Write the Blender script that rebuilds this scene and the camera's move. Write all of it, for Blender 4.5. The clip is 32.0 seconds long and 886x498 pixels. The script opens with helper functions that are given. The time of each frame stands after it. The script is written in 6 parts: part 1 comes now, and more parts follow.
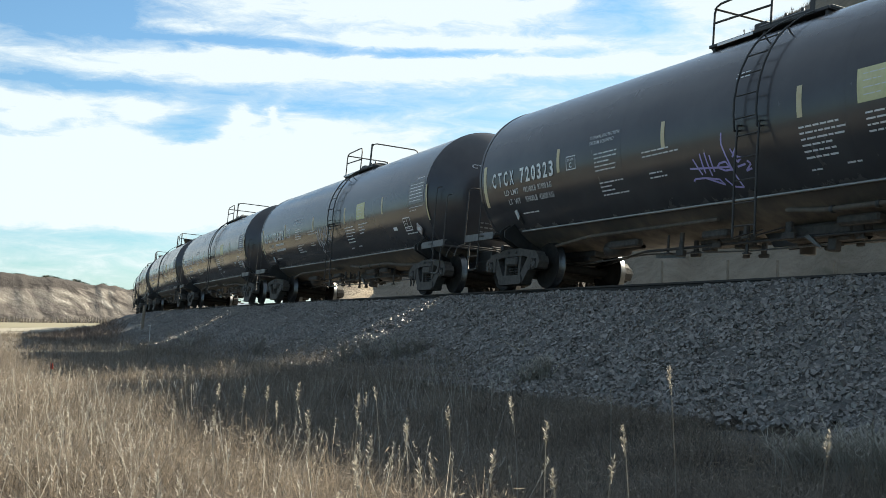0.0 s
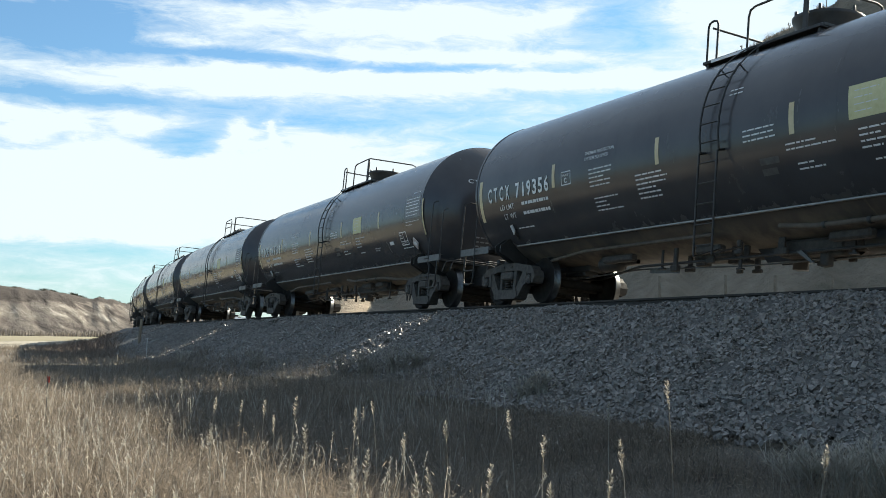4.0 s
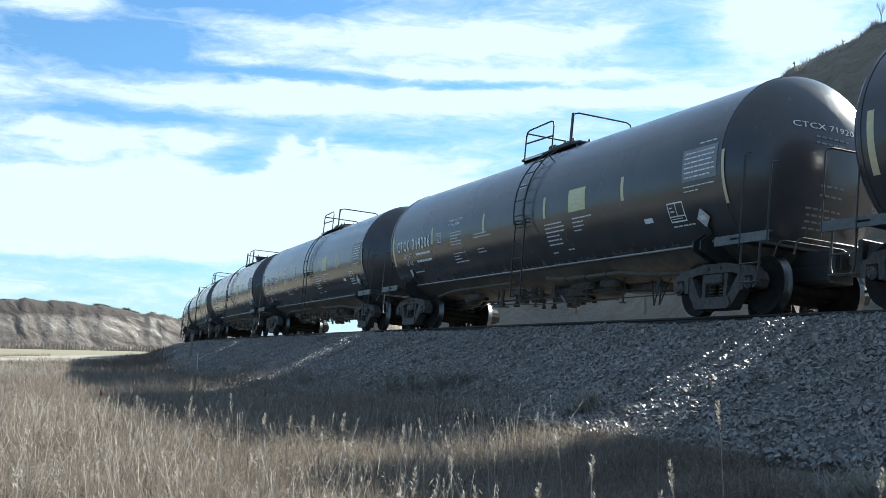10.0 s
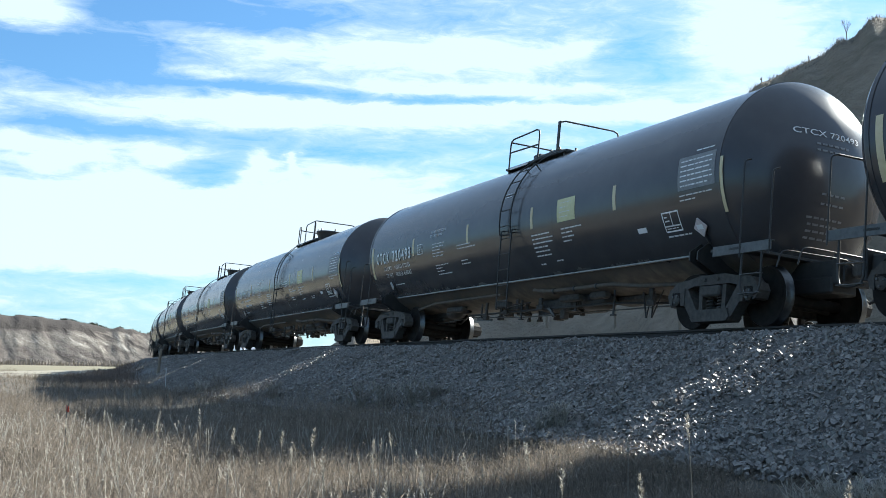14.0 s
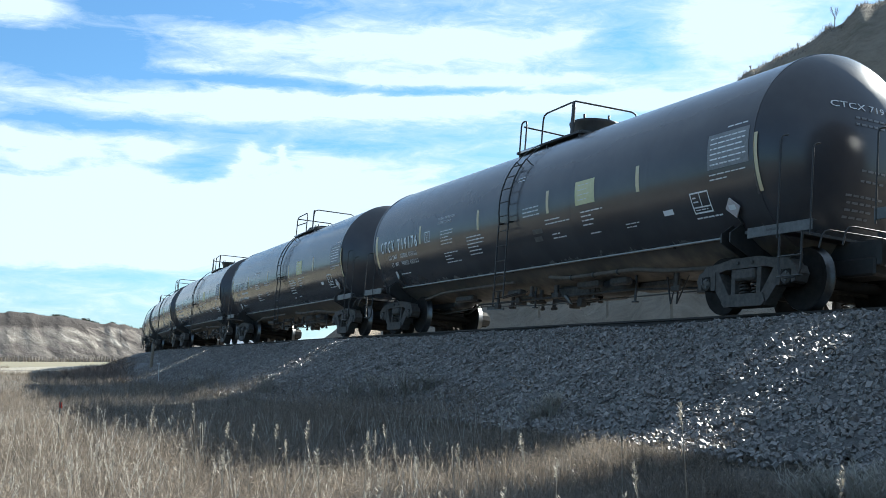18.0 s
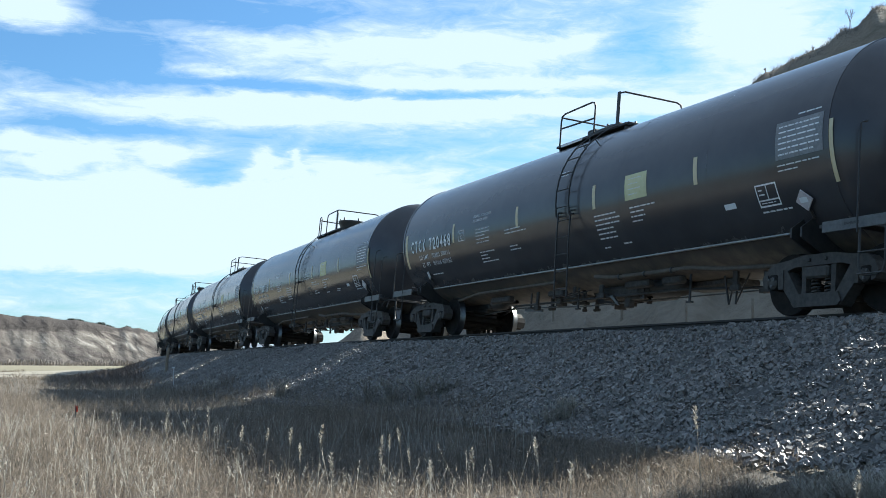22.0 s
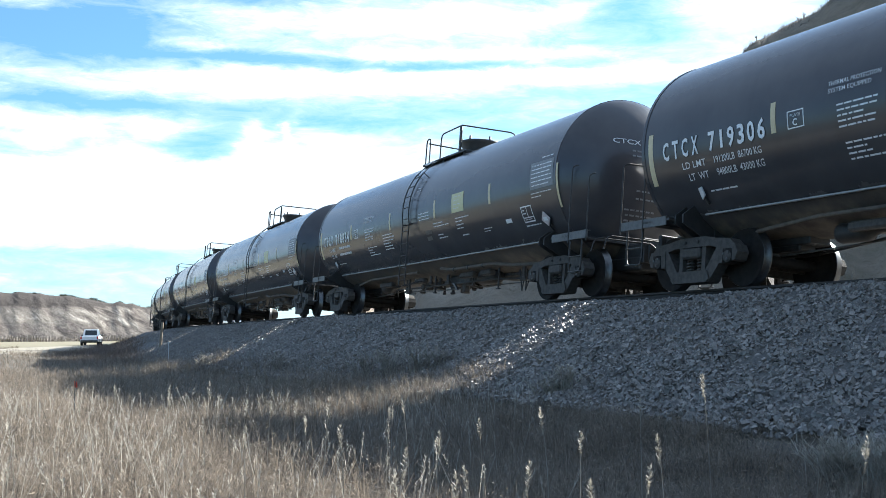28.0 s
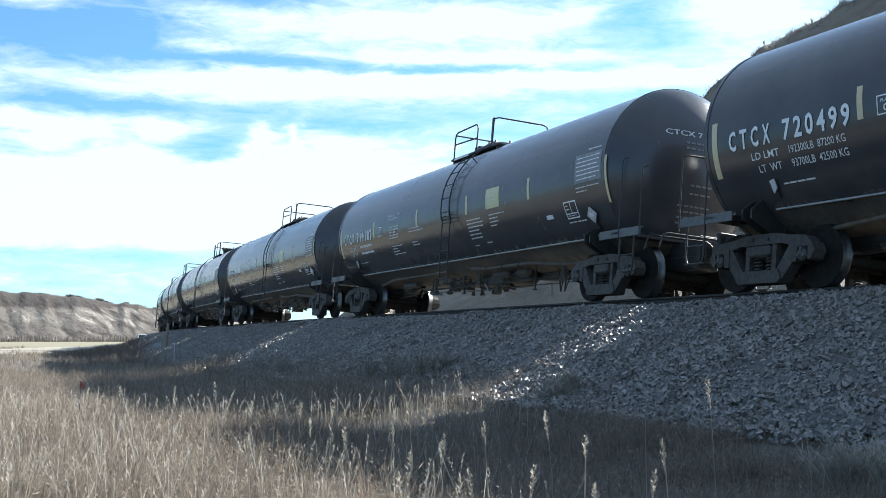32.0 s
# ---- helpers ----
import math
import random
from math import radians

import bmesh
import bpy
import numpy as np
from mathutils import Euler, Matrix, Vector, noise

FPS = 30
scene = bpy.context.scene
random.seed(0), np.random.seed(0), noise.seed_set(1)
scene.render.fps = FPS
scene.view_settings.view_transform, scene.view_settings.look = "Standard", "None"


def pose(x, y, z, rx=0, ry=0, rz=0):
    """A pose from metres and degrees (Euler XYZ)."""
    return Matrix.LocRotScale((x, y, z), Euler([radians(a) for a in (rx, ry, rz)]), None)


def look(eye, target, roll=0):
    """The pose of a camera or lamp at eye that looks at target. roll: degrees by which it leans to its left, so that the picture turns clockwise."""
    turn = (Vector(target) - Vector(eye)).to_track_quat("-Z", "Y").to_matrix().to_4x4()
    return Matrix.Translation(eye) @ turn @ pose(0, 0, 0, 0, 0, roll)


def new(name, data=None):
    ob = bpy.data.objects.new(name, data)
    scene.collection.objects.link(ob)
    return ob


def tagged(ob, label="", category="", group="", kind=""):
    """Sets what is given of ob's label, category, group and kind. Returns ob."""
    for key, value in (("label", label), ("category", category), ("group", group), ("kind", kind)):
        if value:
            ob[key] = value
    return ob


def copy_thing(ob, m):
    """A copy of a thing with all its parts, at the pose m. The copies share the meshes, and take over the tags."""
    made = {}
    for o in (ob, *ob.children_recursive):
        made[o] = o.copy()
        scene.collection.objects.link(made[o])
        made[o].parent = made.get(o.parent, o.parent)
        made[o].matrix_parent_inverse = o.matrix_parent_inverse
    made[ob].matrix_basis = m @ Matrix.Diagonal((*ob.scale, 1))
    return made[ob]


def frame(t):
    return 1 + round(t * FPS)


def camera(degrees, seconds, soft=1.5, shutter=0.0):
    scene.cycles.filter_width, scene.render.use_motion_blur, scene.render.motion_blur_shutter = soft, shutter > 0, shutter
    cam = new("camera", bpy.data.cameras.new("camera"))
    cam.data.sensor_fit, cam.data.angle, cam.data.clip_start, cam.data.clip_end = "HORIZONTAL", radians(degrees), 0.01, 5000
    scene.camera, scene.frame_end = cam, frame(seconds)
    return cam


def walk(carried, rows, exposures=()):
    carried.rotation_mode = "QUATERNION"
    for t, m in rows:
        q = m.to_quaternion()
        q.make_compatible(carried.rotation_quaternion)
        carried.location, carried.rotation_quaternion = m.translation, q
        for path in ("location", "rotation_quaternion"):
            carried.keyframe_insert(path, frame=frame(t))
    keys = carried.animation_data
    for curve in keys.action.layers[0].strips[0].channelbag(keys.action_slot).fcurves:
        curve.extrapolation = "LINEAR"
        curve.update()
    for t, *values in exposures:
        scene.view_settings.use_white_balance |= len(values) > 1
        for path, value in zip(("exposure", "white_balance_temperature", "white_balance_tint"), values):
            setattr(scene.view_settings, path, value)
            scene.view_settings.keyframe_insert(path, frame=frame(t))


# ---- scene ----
# Seconds, then the camera's yaw, pitch and roll in degrees; it is held in the hand at one spot.
TURNS = [
    (0.0, -0.87, 4.01, 0.72),
    (0.5, -0.81, 4.15, 0.42),
    (1.0, -0.60, 4.19, 0.55),
    (1.5, -0.96, 4.30, 0.97),
    (2.0, -1.38, 4.43, 1.30),
    (2.5, -1.03, 4.60, 0.70),
    (3.0, -1.06, 4.57, 0.80),
    (3.5, -1.02, 4.64, 0.82),
    (5.5, -0.57, 5.00, 1.21),
    (6.0, -0.17, 5.05, 1.24),
    (6.5, -0.09, 5.23, 1.23),
    (7.0, -0.11, 5.30, 1.37),
    (7.5, -0.15, 5.34, 1.16),
    (8.0, 0.12, 5.37, 1.37),
    (8.5, 0.66, 5.26, 1.31),
    (9.0, 0.95, 5.29, 1.72),
    (9.5, 1.52, 5.38, 1.39),
    (10.0, 1.57, 5.60, 1.32),
    (10.5, 1.25, 5.77, 1.49),
    (11.0, 1.21, 5.95, 1.68),
    (11.5, 1.09, 5.87, 1.72),
    (12.0, 0.93, 5.51, 1.87),
    (12.5, 0.32, 5.47, 2.18),
    (13.0, 0.14, 6.14, 1.63),
    (13.5, -0.12, 6.41, 1.37),
    (14.0, 0.04, 6.37, 1.17),
    (14.5, -0.00, 6.20, 0.99),
    (15.0, -0.21, 6.31, 0.92),
    (15.5, -0.21, 6.24, 0.89),
    (17.5, -0.38, 6.09, 0.67),
    (18.0, -0.40, 5.92, 0.42),
    (18.5, -0.44, 6.00, 0.33),
    (19.0, 0.00, 6.08, 0.48),
    (19.5, 0.10, 6.33, 0.24),
    (20.0, 0.30, 6.40, 0.06),
    (20.5, 0.32, 6.41, 0.34),
    (21.0, 0.34, 6.54, 0.41),
    (21.5, 0.24, 6.49, 0.32),
    (22.0, 0.33, 6.11, 0.42),
    (22.5, 0.43, 6.14, 0.25),
    (23.0, 0.47, 5.69, 0.11),
    (23.5, 0.25, 4.63, 0.60),
    (24.0, 0.03, 3.58, 0.15),
    (24.5, 0.28, 3.67, 0.00),
    (26.5, -0.04, 4.32, -0.41),
    (27.0, -0.09, 4.34, -0.48),
    (27.5, -0.08, 4.42, -0.38),
    (28.0, -0.11, 4.64, -0.25),
    (28.5, -0.07, 4.45, -0.20),
    (29.0, -0.15, 4.41, -0.08),
    (29.5, -0.11, 4.48, 0.01),
    (30.0, -0.08, 4.61, 0.32),
    (30.5, -0.09, 4.73, 0.25),
    (31.0, -0.02, 4.64, 0.07),
    (31.5, 0.24, 4.74, 0.12),
    (32.0, 0.20, 4.80, 0.17),
]
EYE = Vector((0.0, 0.0, 1.0))


def held(t, yaw, pitch, roll):
    """Where the hand holds the camera; it sways a little to the left late on."""
    a, b = radians(yaw), radians(pitch)
    eye = EYE + Vector((-0.065 * min(max((t - 23.0) / 3.5, 0), 1), 0, 0))
    way = Vector((-math.sin(a) * math.cos(b), math.cos(a) * math.cos(b), math.sin(b)))
    return look(eye, eye + way, roll)


cam = camera(43.86, 32.0, soft=0.72)
EXPOSURES = [(0.0, 1.53, 7250, 6), (2.0, 1.45, 7200, 6), (3.5, 1.49, 7200, 6), (6.0, 1.73, 6250, 7), (8.0, 1.71, 6200, 6), (11.0, 1.57, 6150, 5), (15.0, 1.60, 6150, 5),
             (19.0, 1.57, 6150, 5), (22.0, 1.50, 6150, 5), (24.0, 1.82, 6150, 7), (27.0, 1.92, 6200, 8), (29.0, 1.86, 6150, 8), (32.0, 1.78, 6100, 7)]
walk(cam, [(t, held(t, y, p, r)) for t, y, p, r in TURNS], EXPOSURES)

# ---- writing, as flat shapes one unit high ----
FLAT = {}


def flat_words(text):
    """The outline of a line of writing: corners and faces."""
    if text not in FLAT:
        data = bpy.data.curves.new("words", "FONT")
        data.body, data.size, data.resolution_u, data.offset = text, 1 / 0.69, 2, 0.036 if len(text) == 1 and text != "1" else 0.007
        ob = new("words", data)
        me = bpy.data.meshes.new_from_object(ob.evaluated_get(bpy.context.evaluated_depsgraph_get()))
        FLAT[text] = ([tuple(v.co) for v in me.vertices], [tuple(q.vertices) for q in me.polygons])
        bpy.data.objects.remove(ob)
        bpy.data.curves.remove(data)
        bpy.data.meshes.remove(me)
    return FLAT[text]


# Reporting numbers in the order in which the cars come by; one that is missing cannot be read.
NUMBERS = {0: "720323", 1: "720473", 2: "720536", 3: "719356", 4: "719179", 5: "719320", 6: "719064", 7: "720427", 8: "719206", 9: "720196", 10: "720235", 11: "720493", 12: "720191",
           13: "719300", 14: "719176", 15: "718833", 16: "720250", 17: "720468", 18: "720319", 19: "720518", 20: "719113", 21: "719306", 22: "718834", 23: "719273", 24: "720499", 25: "719187"}
WEIGHTS = {11: "192500 LB  87300 KG|93500 LB  42400 KG", 14: "192000LB  87050 KG|94000LB  42650 KG", 21: "191200LB  86700 KG|94800LB  43000 KG", 24: "192300LB  87200 KG|93700LB  42500 KG",
           17: "192300LB  87200 KG|93700LB  42500 KG", 18: "192400LB  87250 KG|93600LB  42450 KG", 20: "191700LB  86950 KG|94300LB  42750 KG",
           23: "191000LB  86600 KG|95000LB  43100 KG", 0: "192100LB  87100 KG|93900LB  42600 KG", 5: "191200LB  86700 KG|94800LB  43000 KG"}
for line in [*"CTX0123456789", "CTCX 7", "LD LMT", "LT  WT", "THERMAL PROTECTION", "SYSTEM EQUIPPED", "PLATE"]:
    flat_words(line)
for line in NUMBERS.values():
    flat_words("CTCX " + line)
for line in WEIGHTS.values():
    for half in line.split("|"):
        flat_words(half)

# ---- light ----
SUN_AZ, SUN_EL = 49.0, 29.4          # degrees to the right of +Y, and above the horizon


def nodes_of(m):
    m.use_nodes = True
    m.node_tree.nodes.clear()
    return m.node_tree.nodes, m.node_tree.links


class Net:
    """A small writer of shader nodes."""

    def __init__(self, owner):
        self.n, self.l = nodes_of(owner)

    def add(self, kind, inputs=None, operation=None, data_type=None):
        node = self.n.new(kind)
        if operation:
            node.operation = operation
        if data_type:
            node.data_type = data_type
        for key, value in (inputs or {}).items():
            if isinstance(value, bpy.types.NodeSocket):
                self.l.new(value, node.inputs[key])
            else:
                node.inputs[key].default_value = value
        return node

    def math(self, op, a, b=0.0, c=0.0):
        return self.add("ShaderNodeMath", {0: a, 1: b, 2: c}, operation=op).outputs[0]

    def ramp(self, fac, stops):
        node = self.add("ShaderNodeValToRGB", {"Fac": fac})
        e = node.color_ramp.elements
        while len(e) < len(stops):
            e.new(0.5)
        for item, (p, c) in zip(e, stops):
            item.position = p
            item.color = (*c, 1) if isinstance(c, tuple) else (c, c, c, 1)
        return node.outputs["Color"]

    def noise(self, vector, scale, detail=4.0, rough=0.55, distortion=0.0):
        return self.add("ShaderNodeTexNoise", {"Vector": vector, "Scale": scale, "Detail": detail, "Roughness": rough,
                                               "Distortion": distortion}).outputs["Fac"]

    def mix(self, fac, a, b):
        node = self.add("ShaderNodeMix", {0: fac}, data_type="RGBA")
        for k, v in ((6, a), (7, b)):
            if isinstance(v, bpy.types.NodeSocket):
                self.l.new(v, node.inputs[k])
            else:
                node.inputs[k].default_value = (*v, 1)
        return node.outputs[2]


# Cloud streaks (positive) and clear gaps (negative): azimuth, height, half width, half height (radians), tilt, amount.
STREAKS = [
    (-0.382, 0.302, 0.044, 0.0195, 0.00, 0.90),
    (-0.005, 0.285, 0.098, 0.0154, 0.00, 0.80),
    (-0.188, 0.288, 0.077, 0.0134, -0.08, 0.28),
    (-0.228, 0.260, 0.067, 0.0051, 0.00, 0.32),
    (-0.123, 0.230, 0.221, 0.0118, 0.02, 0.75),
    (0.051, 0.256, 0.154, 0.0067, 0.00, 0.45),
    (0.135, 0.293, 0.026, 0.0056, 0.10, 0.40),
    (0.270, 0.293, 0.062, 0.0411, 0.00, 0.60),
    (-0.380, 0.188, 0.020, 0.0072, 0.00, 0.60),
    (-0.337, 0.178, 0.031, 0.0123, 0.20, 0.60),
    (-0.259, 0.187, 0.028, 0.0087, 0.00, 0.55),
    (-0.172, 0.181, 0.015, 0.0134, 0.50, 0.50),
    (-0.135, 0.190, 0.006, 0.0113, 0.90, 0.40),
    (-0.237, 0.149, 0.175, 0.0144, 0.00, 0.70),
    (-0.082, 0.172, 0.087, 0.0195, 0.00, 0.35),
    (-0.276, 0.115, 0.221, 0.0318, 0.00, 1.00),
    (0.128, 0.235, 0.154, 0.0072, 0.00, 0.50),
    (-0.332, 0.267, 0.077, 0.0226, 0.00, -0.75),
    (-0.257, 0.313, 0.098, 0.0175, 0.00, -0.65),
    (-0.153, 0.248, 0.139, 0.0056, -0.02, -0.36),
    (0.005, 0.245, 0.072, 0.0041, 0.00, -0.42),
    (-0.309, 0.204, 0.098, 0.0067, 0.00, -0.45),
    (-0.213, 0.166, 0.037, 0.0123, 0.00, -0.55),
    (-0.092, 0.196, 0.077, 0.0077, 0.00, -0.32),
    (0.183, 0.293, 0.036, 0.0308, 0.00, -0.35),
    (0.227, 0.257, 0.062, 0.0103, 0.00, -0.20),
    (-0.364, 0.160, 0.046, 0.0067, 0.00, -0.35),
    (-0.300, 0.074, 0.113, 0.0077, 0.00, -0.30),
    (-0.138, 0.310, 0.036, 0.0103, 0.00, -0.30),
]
CLOUD_HIGH, CLOUD_LOW = (3.38, 3.98, 4.65), (3.65, 4.18, 4.65)
SKY_GAIN, SKY_STRENGTH = (0.34, 0.55, 0.69), 0.086


def make_world():
    world = bpy.data.worlds.new("sky")
    scene.world = world
    net = Net(world)
    sky = net.add("ShaderNodeTexSky")
    sky.sky_type, sky.sun_disc, sky.sun_elevation, sky.sun_rotation = "NISHITA", False, radians(SUN_EL), radians(SUN_AZ)
    sky.air_density, sky.dust_density, sky.ozone_density = 1.0, 0.6, 2.5
    way = net.add("ShaderNodeTexCoord").outputs["Generated"]
    xyz = net.add("ShaderNodeSeparateXYZ", {0: way}).outputs
    az = net.math("ARCTAN2", xyz[0], xyz[1])                 # 0 ahead, positive to the right
    el = net.math("ARCSINE", xyz[2])

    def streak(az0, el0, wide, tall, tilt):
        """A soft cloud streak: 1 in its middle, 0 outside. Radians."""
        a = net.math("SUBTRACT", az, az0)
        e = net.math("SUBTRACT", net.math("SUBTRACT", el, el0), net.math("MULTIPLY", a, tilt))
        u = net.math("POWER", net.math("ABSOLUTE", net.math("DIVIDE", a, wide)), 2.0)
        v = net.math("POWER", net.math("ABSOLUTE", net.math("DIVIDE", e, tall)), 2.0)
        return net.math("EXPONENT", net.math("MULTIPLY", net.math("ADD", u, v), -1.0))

    def blown(sx, sy, depth, scale, rough):
        at = net.add("ShaderNodeCombineXYZ", {0: net.math("MULTIPLY", az, sx), 1: net.math("MULTIPLY", el, sy), 2: depth}).outputs[0]
        return net.math("SUBTRACT", net.noise(at, scale, 8.0, rough, 0.5), 0.5)

    wisps, fine = blown(1.6, 7.0, 0.0, 2.6, 0.60), blown(3.6, 14.0, 3.0, 5.5, 0.68)
    az = net.math("ADD", az, net.math("MULTIPLY", blown(2.0, 5.0, 7.0, 5.0, 0.6), 0.06))
    el = net.math("ADD", el, net.math("MULTIPLY", blown(3.0, 9.0, 9.0, 5.0, 0.65), 0.020))
    body = net.math("ADD", net.math("ADD", net.math("MULTIPLY", wisps, 0.50), net.math("MULTIPLY", fine, 1.05)), 0.35)
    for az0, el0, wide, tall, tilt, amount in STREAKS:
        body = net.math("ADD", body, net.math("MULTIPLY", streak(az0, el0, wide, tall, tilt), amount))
    # the clouds glow towards the sun; away from it the sky is clearer and dimmer
    a, e = radians(SUN_AZ), radians(SUN_EL)
    facing = net.add("ShaderNodeVectorMath", {0: way, 1: (math.sin(a) * math.cos(e), math.cos(a) * math.cos(e), math.sin(e))}, operation="DOT_PRODUCT").outputs["Value"]
    glow = net.ramp(net.math("MULTIPLY_ADD", facing, 0.5, 0.5), [(0.20, 0.47), (0.64, 1.0)])
    body = net.math("SUBTRACT", body, net.math("MULTIPLY", net.math("SUBTRACT", 1.0, glow), 0.15))
    cover = net.ramp(body, [(0.06, 0.06), (0.36, 0.40), (0.64, 1.0)])
    low = net.math("EXPONENT", net.math("MULTIPLY", net.math("ABSOLUTE", el), -9.0))
    white = net.add("ShaderNodeVectorMath", {0: net.mix(low, CLOUD_HIGH, CLOUD_LOW), "Scale": glow}, operation="SCALE").outputs[0]
    blue = net.add("ShaderNodeVectorMath", {0: sky.outputs[0], 1: SKY_GAIN}, operation="MULTIPLY").outputs[0]
    colour = net.mix(cover, blue, white)
    back = net.add("ShaderNodeBackground", {"Color": colour, "Strength": SKY_STRENGTH})
    net.l.new(back.outputs[0], net.add("ShaderNodeOutputWorld").inputs[0])


make_world()
sun = new("sun", bpy.data.lights.new("sun", "SUN"))
sun.data.energy, sun.data.angle, sun.data.color = 5.0, radians(0.53), (1.0, 0.95, 0.86)
sa, se = radians(SUN_AZ), radians(SUN_EL)
sun.matrix_world = look(Vector((math.sin(sa) * math.cos(se), math.cos(sa) * math.cos(se), math.sin(se))) * 300, (0, 0, 0))


# ---- materials ----
def surface(name, colours, rough=0.6, metal=0.0, scale=6.0, bump=0.0, bump_scale=40.0, spread=0.0, translucent=0.0, island=False,
            stains=None, coat=0.0, spec=0.5):
    """A procedural surface: grain between two colours, a larger second scale, bump and, where asked, variation from object to object."""
    m = bpy.data.materials.new(name)
    net = Net(m)
    where = net.add("ShaderNodeTexCoord").outputs["Object"]
    grain = net.noise(where, scale, 6.0, 0.6)
    large = net.noise(where, scale * 0.13, 3.0, 0.5)
    both = net.math("ADD", net.math("MULTIPLY", grain, 0.6), net.math("MULTIPLY", large, 0.4))
    colour = net.ramp(both, [(0.32, colours[0]), (0.68, colours[1])])
    if stains:
        mask = net.ramp(net.noise(where, stains[1], 5.0, 0.65), [(0.52, 0.0), (0.70, 1.0)])
        colour = net.mix(net.math("MULTIPLY", mask, stains[2]), colour, stains[0])
    if spread:
        chance = net.add("ShaderNodeNewGeometry").outputs["Random Per Island"] if island else net.add("ShaderNodeObjectInfo").outputs["Random"]
        gain = net.math("ADD", net.math("MULTIPLY", chance, 2 * spread), 1 - spread)
        colour = net.add("ShaderNodeVectorMath", {0: colour, "Scale": gain}, operation="SCALE").outputs[0]
    r = net.math("ADD", net.math("MULTIPLY", large, 0.25), rough - 0.125)
    bsdf = net.add("ShaderNodeBsdfPrincipled", {"Base Color": colour, "Roughness": r, "Metallic": metal, "Coat Weight": coat,
                                                "Specular IOR Level": spec})
    if bump:
        hills = net.noise(where, bump_scale, 4.0, 0.6)
        net.l.new(net.add("ShaderNodeBump", {"Height": hills, "Strength": bump, "Distance": 0.02}).outputs[0], bsdf.inputs["Normal"])
    out = bsdf.outputs[0]
    if translucent:
        thin = net.add("ShaderNodeBsdfTranslucent", {"Color": colour})
        out = net.add("ShaderNodeMixShader", {0: translucent, 1: out, 2: thin.outputs[0]}).outputs[0]
    net.l.new(out, net.add("ShaderNodeOutputMaterial").inputs[0])
    return m


def tank_material():
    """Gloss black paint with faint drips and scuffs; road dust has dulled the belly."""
    m = bpy.data.materials.new("tank_paint")
    net = Net(m)
    where = net.add("ShaderNodeTexCoord").outputs["Object"]
    xyz = net.add("ShaderNodeSeparateXYZ", {0: where}).outputs
    chance = net.add("ShaderNodeObjectInfo").outputs["Random"]
    moved = net.add("ShaderNodeCombineXYZ", {0: net.math("ADD", xyz[0], net.math("MULTIPLY", chance, 40.0)), 1: xyz[1], 2: net.math("MULTIPLY", xyz[2], 0.35)}).outputs[0]
    drips = net.noise(moved, 3.2, 6.0, 0.62)
    clouds = net.noise(where, 0.8, 5.0, 0.6)
    grain = net.noise(where, 26.0, 4.0, 0.6)
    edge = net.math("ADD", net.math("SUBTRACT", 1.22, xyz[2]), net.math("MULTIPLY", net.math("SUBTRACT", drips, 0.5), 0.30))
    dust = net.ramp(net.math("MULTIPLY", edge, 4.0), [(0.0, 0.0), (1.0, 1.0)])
    scuff = net.math("MULTIPLY", net.ramp(drips, [(0.54, 0.0), (0.75, 1.0)]), net.math("ADD", net.math("MULTIPLY", chance, 0.25), 0.10))
    paint = net.ramp(clouds, [(0.3, (0.050, 0.047, 0.050)), (0.7, (0.080, 0.075, 0.077))])
    colour = net.mix(scuff, paint, (0.075, 0.068, 0.062))
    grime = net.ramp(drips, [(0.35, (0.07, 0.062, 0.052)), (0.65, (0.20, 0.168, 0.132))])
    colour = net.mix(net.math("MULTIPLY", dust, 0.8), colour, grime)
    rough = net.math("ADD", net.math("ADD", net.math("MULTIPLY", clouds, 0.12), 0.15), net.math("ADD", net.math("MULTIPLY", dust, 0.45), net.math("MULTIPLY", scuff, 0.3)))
    bsdf = net.add("ShaderNodeBsdfPrincipled", {"Base Color": colour, "Roughness": rough})
    rise = net.math("ADD", net.math("MULTIPLY", clouds, 1.0), net.math("MULTIPLY", grain, 0.02))
    net.l.new(net.add("ShaderNodeBump", {"Height": rise, "Strength": 0.25, "Distance": 0.03}).outputs[0], bsdf.inputs["Normal"])
    net.l.new(bsdf.outputs[0], net.add("ShaderNodeOutputMaterial").inputs[0])
    return m


TANK_PAINT = tank_material()
FRAME_PAINT = surface("frame_paint", ((0.016, 0.016, 0.016), (0.046, 0.042, 0.038)), 0.55, 0.0, 8.0, 0.1, 60.0)
PLATE_GREY = surface("worn_step_plate", ((0.055, 0.055, 0.055), (0.15, 0.15, 0.145)), 0.5, 0.3, 12.0, 0.1, 80.0)
SEAM_METAL = surface("bare_seam_metal", ((0.22, 0.22, 0.215), (0.40, 0.40, 0.39)), 0.45, 0.2, 9.0, 0.1, 60.0)
CAST_IRON = surface("truck_casting", ((0.042, 0.038, 0.034), (0.110, 0.099, 0.088)), 0.75, 0.0, 14.0, 0.3, 50.0, 0.15, spec=0.3)
DUSTY_PIPE = surface("dusty_lagging", ((0.055, 0.042, 0.032), (0.15, 0.12, 0.09)), 0.85, 0.0, 7.0, 0.3, 40.0)
WHEEL_STEEL = surface("wheel_steel", ((0.012, 0.011, 0.010), (0.032, 0.027, 0.023)), 0.8, 0.0, 10.0, 0.1, 60.0, spec=0.15)
TREAD_STEEL = surface("polished_tread", ((0.11, 0.11, 0.11), (0.19, 0.19, 0.185)), 0.38, 1.0, 20.0)
